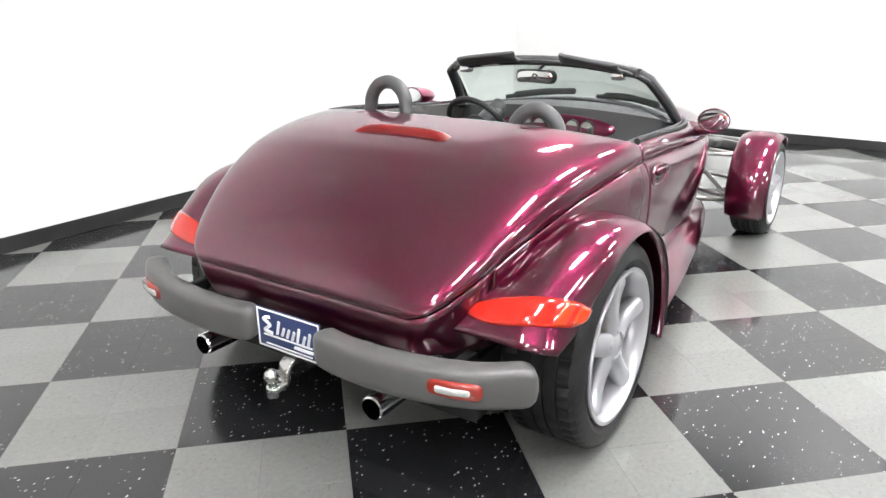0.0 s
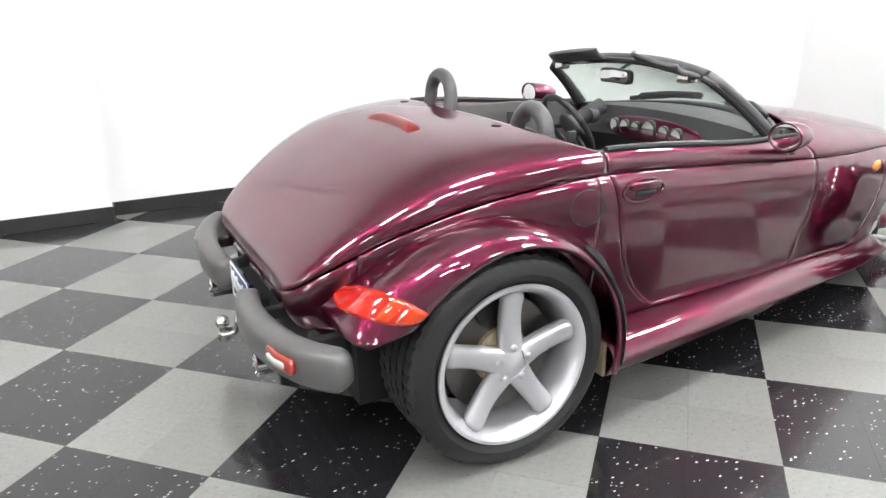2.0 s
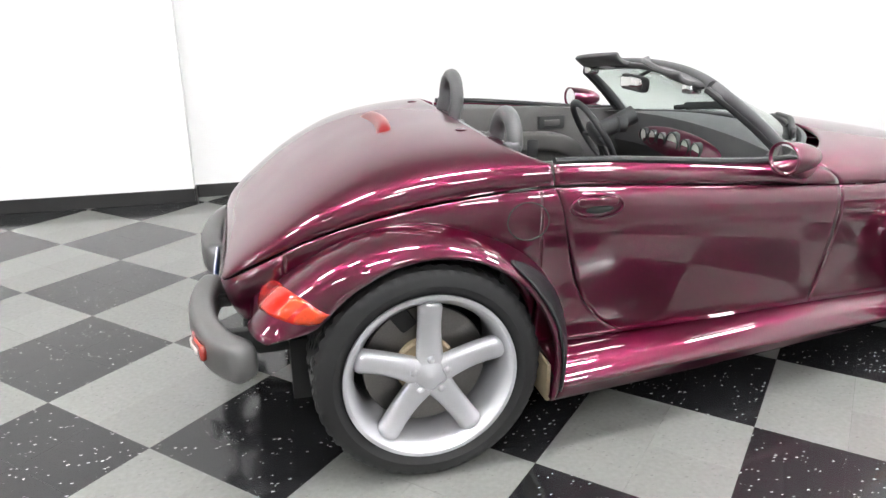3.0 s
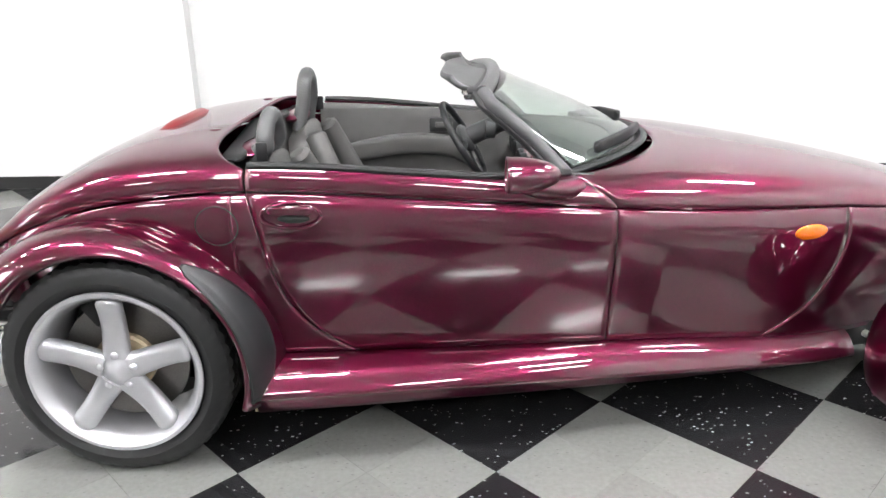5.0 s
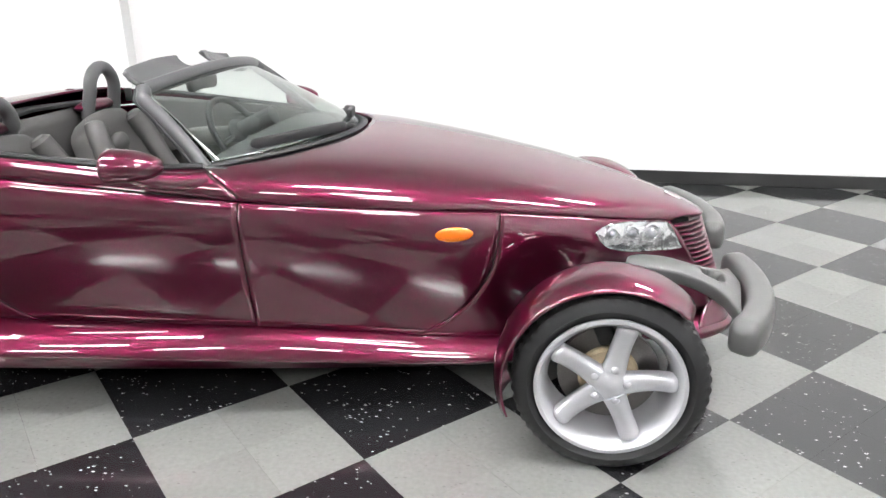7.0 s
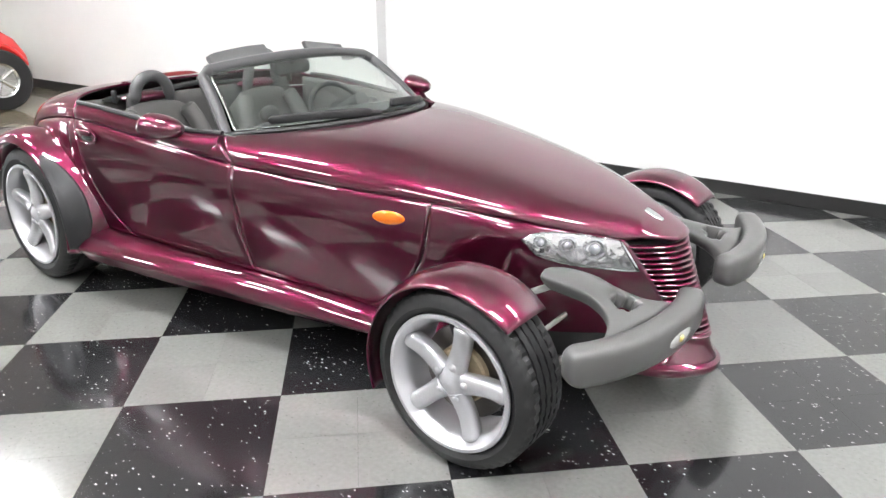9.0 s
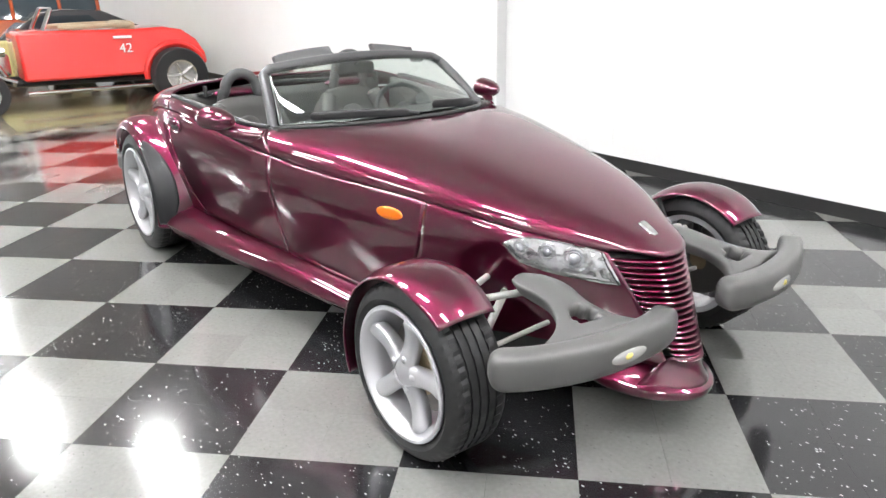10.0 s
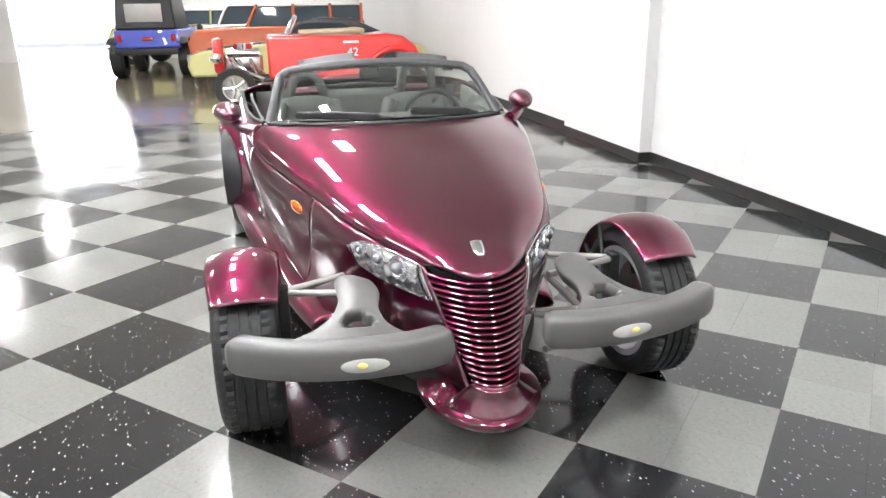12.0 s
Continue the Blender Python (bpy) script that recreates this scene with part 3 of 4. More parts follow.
# rear fenders
RC = smooth_keys([(-30, .475), (0, .465), (30, .455), (60, .452), (90, .466), (105, .48), (120, .497), (135, .517), (150, .552), (158, .575), (166, .605), (172, .62)])
RL = smooth_keys([(-30, .405), (60, .398), (110, .396), (140, .396), (150, .408), (155, .44), (160, .50), (164, .55), (172, .60)])


def fender(th, u, out=0.0):
    """Rear fender at an angle round the wheel; u 0 at the lip, 1 inside the body."""
    rc, rl = RC(th), RL(th)
    pts = [(.945, rl), (.962, rl + .008), (.966, rl + .3 * (rc - rl)), (.932, rl + .75 * (rc - rl)), (.86, rc), (.78, rc - .004), (.70, rc - .035 - .0006 * max(0, 120 - th)), (.60, rc - .08)]
    if th < 80:
        k = min((80 - th) / 45, 1)
        k = k * k * (3 - 2 * k)
        flare = [(.945, rl), (.960, rl + .006), (.956, rl + .022), (.924, rl + .045), (.875, rl + .068), (.825, rl + .086), (.775, rl + .098), (.70, rl + .108)]
        pts = [(a[0] + (b[0] - a[0]) * k, a[1] + (b[1] - a[1]) * k) for a, b in zip(pts, flare)]
    if th > 120:
        k = min((th - 120) / 45, 1)
        pts = [(y - .05 * k * (y > .75) - .0 , r) for y, r in pts]
        pts[-2], pts[-1] = (.66, rc - .035 + .03 * k), (.56, rc - .08 + .075 * k)
    f = u * (len(pts) - 1)
    i = min(int(f), len(pts) - 2)
    t = f - i
    a, b, c, d = (Vector(pts[max(0, min(k, len(pts) - 1))]) for k in (i - 1, i, i + 1, i + 2))
    q = 0.5 * (2*b + (c - a)*t + (2*a - 5*b + 4*c - d)*t*t + (3*b - a - 3*c + d)*t**3)
    th = radians(th)
    r = q.y + out
    return Vector((-.02 + r * math.cos(th), q.x + (out if u < .35 else 0), .372 + r * math.sin(th)))


def fender_patch(t0, t1, u0, u1, nt, nu, out):
    f = lambda v: v if callable(v) else (lambda q: v)
    u0, u1 = f(u0), f(u1)
    rows = [[fender(t, u0(t) + (u1(t) - u0(t)) * j / nu, out) for j in range(nu + 1)] for t in np.linspace(t0, t1, nt + 1)]
    return sheet(rows, lambda c: Vector((-.02, .75, .372)))


for side in (1, -1):
    mir = lambda bm: sided(bm, side)
    fen = part("rear_fender", mir(fender_patch(-18, 161, 0, 1, 80, 40, 0)), PAINT, car, thick=.008)
    part("stone_guard", mir(fender_patch(-14, 56, lambda t: .22 + .16 * max(0, (t - 25) / 31) ** 2 + .10 * max(0, (4 - t) / 18), lambda t: .66 - .24 * max(0, (t - 15) / 41) ** 1.6 - .12 * max(0, (4 - t) / 18), 36, 12, .007)), GUARD, fen, "matte black rubber stone guard", thick=.006)
    def tail_lens(u0, u1, out, tight=0.0):
        """A teardrop over the fender's end: pointed at the outer rim, broad and blunt inside."""
        rows = []
        for j in range(29):
            u = u0 + (u1 - u0) * j / 28
            mid = 147.6 + 12.5 * (u - .45)
            half = (1.2 + 3.9 * min(max(u - .02, 0) / .36, 1) ** .8) * math.sqrt(max(.02, 1 - max(0, (u - .66) / .275) ** 2)) - tight
            rows.append([fender(mid + half * k, u, out * (1 - .5 * abs(k) ** 4)) for k in np.linspace(-1, 1, 11)])
        return sheet(rows, lambda c: Vector((-.02, .75, .372)))
    lens = part("tail_lamp", mir(tail_lens(.02, .93, .010)), TAIL, fen, "red and orange wraparound tail lamp", thick=.006)
    part("outer_lens", mir(tail_lens(.05, .44, .0125, .5)), TAILO, lens, "orange outer part of the lens", thick=.004)
    part("wheel_well", mir(block(-.40, .40, .50, .58, .18, .70, .02)), UNDER, car)
    part("splash_plate", mir(block(.385, .40, .70, .88, .19, .33, .004)), TAN, car, "pale plate in the wheel arch")

# front cycle fenders
def front_fender(th, v, out=0.0):
    """v -1 at the inner rim, 1 at the outer rim."""
    r = .338 + .032 * (1 - abs(v) ** 2.6) + .012 * max(0, (th - 150) / 50)
    y = .808 + .130 * v * (1 - .12 * max(0, (70 - th) / 25) - .05 * max(0, (th - 160) / 40))
    a = radians(th)
    return Vector((2.855 + (r + out) * math.cos(a), y, .318 + (r + out) * math.sin(a)))


for side in (1, -1):
    rows = [[front_fender(t, v) for v in np.linspace(-1, 1, 25)] for t in np.linspace(47, 202, 60)]
    ff = part("front_fender", sided(sheet(rows, lambda c: Vector((2.855, .797, .318))), side), PAINT, car, thick=.006)
    for th in (120, 152):
        a = radians(th)
        part("fender_stay", sided(tube([(2.855 + .345 * math.cos(a), .70, .318 + .345 * math.sin(a)), (2.84, .66, .38)], .010, 8), side), SEAL, ff)

# wheels
def tread_tyre(r, rim_r, w):
    """Tyre with grooves round it and cut shoulder blocks; y outward, from 0 at the outer face to -w."""
    prof = [(rim_r - .004, -.020), (rim_r + .012, -.006), (rim_r + .35 * (r - rim_r), .004), (r - .035, .000), (r - .012, -.014), (r - .003, -.028)]
    step = (w - .056) / 5
    for k in range(5):
        y0, y1 = -.028 - k * step, -.028 - (k + 1) * step
        prof += [(r, y0 - .003), (r, y1 + .006)]
        if k < 4:
            prof += [(r - .008, y1 + .005), (r - .008, y1 - .002)]
    prof += [(r - .003, -w + .028), (r - .012, -w + .014), (r - .035, -w), (rim_r + .02, -w - .002), (rim_r - .004, -w + .02)]
    n = 150
    rows = []
    for i in range(n):
        a = 2 * math.pi * i / n
        row = []
        for k, (rr, y) in enumerate(prof):
            shoulder = rr > r - .004 and (y > -.028 - step or y < -w + .028 + step)
            mid = rr > r - .001 and not shoulder
            cut = .007 if (shoulder and i % 3 == 0) else .004 if (mid and (i + int(-y * 300)) % 5 == 0) else 0
            tw = a + (-y - w / 2) * .35
            row.append(((rr - cut) * math.cos(tw), y, (rr - cut) * math.sin(tw)))
        rows.append(row)
    bm = sheet(rows + [rows[0]])
    bmesh.ops.remove_doubles(bm, verts=bm.verts[:], dist=1e-6)
    bmesh.ops.recalc_face_normals(bm, faces=bm.faces[:])
    return bm


def spoke_mesh(rim_r, ang):
    """A rounded spoke that swells outward where it meets the rim."""
    rows = []
    for f in np.r_[np.linspace(0, .86, 13), .90, .94, .97, .99, 1]:
        rr = .045 + (rim_r - .024 - .045) * f
        end = math.sqrt(max(.04, 1 - max(0, (f - .86) / .14) ** 2))
        half = (.032 + .012 * (1 - f) ** 2 + .007 * f ** 2) * rim_r / .26 * end
        y = -.034 - .016 * math.sin(f * math.pi) + .008 * f
        deep = (.030 + .006 * f) * end
        ring = []
        for a in np.linspace(0, 2 * math.pi, 16, endpoint=False):
            ring.append((rr, y + deep * (.75 if math.sin(a) > 0 else 1.2) * math.sin(a), half * math.copysign(abs(math.cos(a)) ** .9, math.cos(a))))
        rows.append(ring)
    bm = sheet(rows, closed=True)
    vs = list(bm.verts)
    caps(bm, (vs[:16], vs[-16:][::-1]))
    return moved(bm, Matrix.Rotation(ang, 4, "Y"))


def road_wheel(x, y, r, rim_r, w, side, turn):
    deep = w - .02
    wheel = part("wheel", lathe([(rim_r - .004, -.012), (rim_r + .004, -.004), (rim_r + .002, .003), (rim_r - .010, .004), (rim_r - .016, -.001), (rim_r - .022, -.010), (rim_r - .036, -.034), (rim_r - .042, -.07), (rim_r - .042, -deep * .5), (rim_r - .03, -deep), (rim_r - .004, -deep - .002), (rim_r - .016, -deep * .5), (rim_r - .012, -.02)], 72), SILVER, car, "silver five-spoke alloy wheel")
    wheel.matrix_basis = pose(x, side * y, r) @ Matrix.Rotation(turn, 4, "Y") @ (Matrix.Diagonal((1, side, 1, 1)))
    part("tyre", tread_tyre(r, rim_r, w), RUBBER, wheel, "black low-profile tyre with cut tread", sharp=30)
    for k in range(5):
        part("spoke", spoke_mesh(rim_r, 2 * math.pi * k / 5), SILVER, wheel)
        a = 2 * math.pi * k / 5
        part("lug_boss", ball((.057 * math.cos(a), -.022, .057 * math.sin(a)), (.016, .014, .016), 14, 8), SILVER, wheel)
    part("hub", lathe([(.001, -.006), (.024, -.008), (.036, -.016), (.060, -.026), (.068, -.05), (.001, -.055)], 32), SILVER, wheel)
    part("brake_disc", lathe([(.05, -.105), (rim_r - .075, -.105), (rim_r - .073, -.115), (rim_r - .075, -.125), (.05, -.125)], 48), DISC, wheel, "bare steel brake disc")
    part("drum_hat", lathe([(.001, -.078), (.092, -.078), (.100, -.086), (.100, -.105)], 32), TAN, wheel, "pale brown disc hat")
    cal = part("caliper", block(-.045, .045, -.14, -.085, -.03, .03, .012), UNDER, wheel, "dark brake caliper")
    cal.matrix_basis = Matrix.Translation((-(rim_r - .075) * .9, 0, .04))
    return wheel


for side in (1, -1):
    road_wheel(-.030, .940, .372, .279, .290, side, radians(55))
    road_wheel(2.858, .925, .318, .240, .225, side, radians(67))

# grille bars between the headlamps
part("grille_backing", sheet([[Vector((3.215 + .125 * f - (.14 * (1 - f) + .04 * f) * v * v, v * (.19 * (1 - f) + .07 * f), .648 - .365 * f)) for v in np.linspace(-1, 1, 15)] for f in np.linspace(0, 1, 12)], axis), UNDER, car, thick=.01)
for k in range(18):
    f = k / 17
    w, xc = .192 * (1 - f) + .072 * f, 3.262 + .128 * f
    dx = .148 * (1 - f) + .04 * f
    line = [(xc - dx * v * v, v * w, .638 - .345 * f - .006 * (1 - v * v)) for v in np.linspace(-1, 1, 17)]
    part("grille_bar", bar(line, .017, .0052, e=.9, seg=10, tip=.012), PAINT, car)
# chin under the grille
rows = []
for f in np.linspace(0, 1, 14):
    a = f * math.pi / 2
    k = math.sin(a)
    rows.append([Vector((3.15 + .300 * k * math.cos(t), .226 * k * math.sin(t) * (1 - .12 * math.cos(t) ** 2), .165 + (.105 * (1 - k) ** .8 if f < 1 else .0) + .02)) for t in np.linspace(-math.pi * .62, math.pi * .62, 33)])
for dz, k in ((-.012, 1.004), (-.028, .985), (-.04, .93), (-.04, .3)):
    rows.append([Vector((3.15 + .300 * k * math.cos(t), .226 * k * math.sin(t) * (1 - .12 * math.cos(t) ** 2), .185 + dz)) for t in np.linspace(-math.pi * .62, math.pi * .62, 33)])
part("chin_spoiler", sheet(rows, lambda c: Vector((3.2, 0, .17))), PAINT, car, "plum chin spoiler under the grille")
rows = [[Vector((3.392 + .035 * f * f - (.05 + .10 * f) * v * v, v * (.080 + .10 * f ** 1.5), .302 - .115 * f)) for v in np.linspace(-1, 1, 17)] for f in np.linspace(0, 1, 10)]
part("grille_base", sheet(rows, axis), PAINT, car, thick=.010)
# badge
bq = skin(3.15, 0)
rows = [[bq + Vector((.034 * g - .010 * 0, v * (.022 * (1 - .55 * max(0, g) ** 2)), .006 - .016 * g - .2 * v * v * .02)) for v in np.linspace(-1, 1, 7)] for g in np.linspace(-1, 1, 9)]
part("badge", sheet(rows, lambda c: Vector((3.1, 0, 0))), CHROME, car, "small silver shield badge", thick=.004)

# front bumpers: two bars on forked arms
for side in (1, -1):
    line = dense(spline([(3.366, .158, .482), (3.396, .28, .479), (3.398, .45, .478), (3.368, .62, .478), (3.312, .76, .479), (3.245, .862, .481)]), 40)
    fb = part("front_bumper", sided(bar(line, .048, .062, e=.55, seg=24, tip=.05), side), BUMPER, car, "matte grey plastic bumper bar")
    in_edge = smooth_keys([(0, .41), (.12, .355), (.35, .34), (.6, .36), (.75, .35), (.9, .30), (1, .23)])
    out_edge = smooth_keys([(0, .485), (.12, .50), (.4, .50), (.58, .52), (.75, .57), (.88, .65), (1, .76)])
    rows = []
    for f in np.linspace(0, 1, 19):
        y0, y1 = in_edge(f), out_edge(f)
        rows.append([Vector((2.93 + .42 * f - .22 * f ** 3 * max(0, y0 + (y1 - y0) * v - .45), y0 + (y1 - y0) * v, .592 - .075 * f * f - .018 * (2 * v - 1) ** 2)) for v in np.linspace(0, 1, 13)])
    plate_bm = sheet(rows, lambda c: Vector((c.x, c.y, 0)))
    gone = [f for f in plate_bm.faces if ((f.calc_center_median().x - 3.245) / .032) ** 2 + ((f.calc_center_median().y - .450) / .055) ** 2 < 1]
    bmesh.ops.delete(plate_bm, geom=gone, context="FACES")
    arm = part("bumper_arm", sided(plate_bm, side), BUMPER, fb, thick=.055)
    round_mod = arm.modifiers.new("round", "SUBSURF")
    round_mod.levels = round_mod.render_levels = 2
    lamp = part("fog_lamp", sided(moved(ball((0, 0, 0), (.014, .084, .030), 24, 12), Matrix.Translation((3.437, .452, .474)) @ pose(0, 0, 0, 0, 0, 4)), side), WHITEL, fb, "milky oval lamp set in the bumper")
    part("lamp_bulb", sided(ball((3.446, .462, .476), (.008, .02, .012), 10, 8), side), BULB, lamp)
# front suspension
for side in (1, -1):
    for pts, r in (([(2.72, .36, .52), (2.86, .69, .515)], .013), ([(2.98, .34, .52), (2.86, .69, .515)], .013), ([(2.66, .38, .22), (2.86, .70, .20)], .015), ([(3.02, .32, .22), (2.86, .70, .20)], .015), ([(2.95, .30, .36), (2.93, .68, .33)], .010), ([(2.8, .36, .5), (2.86, .62, .22)], .016)):
        part("suspension_arm", sided(tube(pts, r, 10), side), ARM, car, "bare silver suspension rod")
    part("wheel_upright", sided(block(2.82, 2.89, .655, .70, .17, .54, .012), side), UNDER, car)
# underbody
keys = [(-.45, .60), (.42, .60), (1.6, .60), (2.3, .47), (2.6, .43), (3.0, .24), (3.2, .12)]
yk = smooth_keys(keys)
rows = []
for x in np.linspace(-.45, 3.2, 30):
    y = yk(x)
    rows.append([(x, -y, .17), (x, y, .17), (x, y, .40), (x, -y, .40)])
bm = sheet(rows, closed=True)
vs = list(bm.verts)
caps(bm, (vs[:4], vs[-4:][::-1]))
part("underbody", bm, UNDER, car)

# windscreen
def screen(u, v, out=0.0):
    """u -1 to 1 across, v 0 at the cowl, 1 at the header."""
    base = Vector((1.815 - .385 * abs(u) ** 2.2, .645 * u, .970 - .035 * u * u))
    top = Vector((1.225 - .072 * abs(u) ** 2.2, .552 * u, 1.224 - .045 * u * u))
    return base.lerp(top, v) + Vector((.008 * math.sin(math.pi * v) + out * .5, 0, .006 * math.sin(math.pi * v) + out))


frame_ob = part("windscreen_frame", tube([screen(u, 1.0) for u in np.linspace(-.93, .93, 40)], .026, 12), FRAME, car, "dark grey windscreen header")
part("header_trim", bar(dense([screen(u, 1.03) + Vector((-.03, 0, -.012)) for u in np.linspace(-.9, .9, 40)], 40), .026, .012), SEAL, frame_ob)
for side in (1, -1):
    edge = [screen(side * 1.0, v) for v in np.linspace(-.02, .90, 20)] + [screen(side * (1 - .07 * t), .90 + .1 * t) for t in np.linspace(.2, 1, 5)]
    part("pillar", tube(edge, np.linspace(.024, .026, 25), 12), FRAME, frame_ob)
    part("pillar_trim", tube([p + Vector((-.028, 0, -.006)) for p in edge], .014, 8), SEAL, frame_ob)
    part("header_latch", block(1.10, 1.155, side * .43 - .03, side * .43 + .03, 1.155, 1.19, .008), CHROME, frame_ob)
part("cowl_seal", tube([screen(u, -.01) for u in np.linspace(-1, 1, 50)], .014, 8), SEAL, frame_ob)
glass = part("windscreen", sheet([[screen(u, v) for u in np.linspace(-.985, .985, 41)] for v in np.linspace(0, .985, 15)], axis), GLASS, frame_ob, "faintly green windscreen glass", thick=.005)
glass.visible_shadow = False
# black cowl under the glass
part("cowl_tray", sheet([[screen(u, 0) + Vector((d, 0, .004 - .02 * abs(d - .03))) for u in np.linspace(-.99, .99, 41)] for d in (-.12, -.05, 0, .028)], lambda c: Vector((c.x, c.y, 0))), SEAL, car, thick=.006)
for u0, u1, lift in ((-.80, -.08, .012), (.10, .72, .012)):
    a, b = screen(u0, .06, .016), screen(u1, .015, .014)
    m1 = a.lerp(b, .5) + Vector((.03, 0, .02))
    wip = part("wiper", tube(bezier(b, m1, a.lerp(b, .35) + Vector((.01, 0, .012)), 8), .011, 8), SEAL, frame_ob, "black wiper on the windscreen")
    part("wiper_blade", bar(dense([screen(u0, .10, .016), screen((u0 + u1) / 2, .075, .018), screen(u1 * .9 + u0 * .1, .035, .016)], 16), .012, .020, tip=.02), SEAL, wip)
# sun visors folded back over the cockpit
for side in (1, -1):
    rows = []
    for g in np.linspace(0, 1, 10):
        row = []
        for v in np.linspace(0, 1, 15):
            u = .20 + .64 * v + .05 * g * (1 - 2 * v)
            q = screen(u, 1.0)
            fold = .155 * g * (1 - .40 * (abs(2 * v - 1) ** 5) * g)
            row.append(q + Vector((-.026 - .95 * fold, 0, .006 + g * (.040 + .012 * (1 - v)) - .012 * math.sin(g * 3))))
        rows.append(row)
    vis = part("sun_visor", sided(sheet(rows, lambda c: Vector((c.x, c.y, 0))), side), HOOP, frame_ob, "dark grey sun visor folded back", thick=.020, edge=.006)
    lq = screen(.42, 1.0)
    part("visor_label", sided(sheet([[lq + Vector((-.06 - .05 * i, .10 * j, -.018 + .010 * i - .014 * j)) for j in (0, 1)] for i in (0, 1)], lambda c: Vector((c.x, c.y, 9))), side), LETTER, vis, "pale label on the visor")
# interior mirror
mirror_ob = part("rear_view_mirror", bar(dense([(1.128, -.105, 1.150), (1.118, .01, 1.155), (1.138, .125, 1.150)], 16), .018, .034, tip=.03), SEAL, frame_ob, "black rear-view mirror")
part("mirror_face", bar(dense([(1.109, -.092, 1.150), (1.105, .01, 1.155), (1.119, .112, 1.150)], 16), .008, .027, tip=.03), MIRROR, mirror_ob)
part("mirror_stalk", tube([(1.13, .01, 1.17), (1.20, .0, 1.205)], .008, 8), SEAL, mirror_ob)
# door mirrors
for side in (1, -1):
    rows = []
    for f in np.linspace(0, 1, 14):
        k = math.sqrt(max(0, 1 - f ** 2.2)) * .98 + .02
        rows.append([Vector((1.215 + .170 * f, .868 + .074 * k * math.cos(a) - .030 * f, .985 + .056 * k * math.sin(a) - .006 * f)) for a in np.linspace(0, 2 * math.pi, 24, endpoint=False)])
    shell = part("door_mirror", sided(sheet(rows, lambda c: Vector((1.25, .87, .98)), closed=True), side), PAINT, car, "plum teardrop door mirror", thick=.005)
    part("mirror_face", sided(moved(ball((0, 0, 0), (.004, .069, .052), 24, 8), Matrix.Translation((1.222, .868, .985))), side), MIRROR, shell)
    part("mirror_arm", sided(tube(bezier((1.27, .85, .955), (1.36, .80, .905), (1.46, .71, .905), 10), np.linspace(.03, .034, 10), 12), side), PAINT, shell)

# ---- cockpit ----
part("bulkhead", sheet([[Vector((.30 + .03 * math.cos(y * 3), y, z)) for y in np.linspace(-.70, .70, 15)] for z in (.3, .7, .93, .99)], lambda c: Vector((0, 0, c.z))), TRIM, car, thick=.02)
part("cabin_floor", block(.3, 1.75, -.62, .62, .29, .32), DASH, car)
part("tunnel", block(.32, 1.6, -.11, .11, .3, .60, .04), DASH, car)
for side in (1, -1):
    rows = [[Vector((x, YB(x) * .96 - .035 + .055 * (z - .35), min(z, skin(x, BELT(x)).z - .008))) for x in np.linspace(.40, 1.52, 20)] for z in np.linspace(.33, 1.02, 12)]
    dp = part("door_panel", sided(sheet(rows, axis), side), TRIM, car, "grey moulded inner door panel", thick=.015)
    part("arm_rest", sided(bar(dense(spline([(.52, .665, .74), (.80, .66, .79), (1.05, .655, .78), (1.2, .665, .70)]), 24), .035, .05, tip=.08), side), CLOTH, dp)
    hub = part("door_vent", sided(block(.955, 1.105, .668, .705, .848, .918, .008), side), DASH, dp, "dark latch housing on the door panel")
    part("latch", sided(block(.985, 1.075, .660, .68, .868, .898, .006), side), TRIM, hub)
# seats
def seat(y):
    cushion_rows = []
    for x in np.linspace(.48, 1.02, 14):
        f = (x - .48) / .54
        cushion_rows.append([Vector((x, y + .245 * v, .50 + .05 * f + .045 * abs(v) ** 3 - .02 * (1 - v * v) - .07 * max(0, f - .85) * 6 * .5)) for v in np.linspace(-1, 1, 15)])
    base = part("seat", sheet(cushion_rows, lambda c: Vector((c.x, c.y, 0))), CLOTH, car, "grey leather bucket seat", thick=.14, edge=.03)
    rows = []
    for f in np.linspace(0, 1, 20):
        x, z = .56 - .15 * f, .50 + .47 * f
        w = .235 * (1 - .06 * f) if f < .78 else .224 * (1 - .30 * ((f - .78) / .22) ** 2.2)
        rows.append([Vector((x + .05 * abs(v) ** 3 * (1 - f) + .012 * math.cos(f * 14) * (1 - v * v), y + w * v, z - .02 * v * v * f)) for v in np.linspace(-1, 1, 17)])
    part("backrest", sheet(rows, lambda c: Vector((0, y, c.z))), CLOTH, base, thick=.10, edge=.03)
    part("back_pad", ball((.468, y, .80), (.030, .075, .055), 20, 10), CLOTH, base, "oval leather pad in the backrest")
    for k in (-1, 1):
        part("bolster", tube(spline([(.66, y + k * .205, .56), (.585, y + k * .215, .66), (.505, y + k * .205, .82), (.455, y + k * .165, .93)], 5), [.05] * 15 + [.03], 12), CLOTH, base)
        part("seat_bolster", tube(spline([(.60, y + k * .20, .545), (.80, y + k * .215, .57), (1.0, y + k * .20, .575)], 6), [.045] * 12 + [.03], 12), CLOTH, base)


seat(.37), seat(-.37)
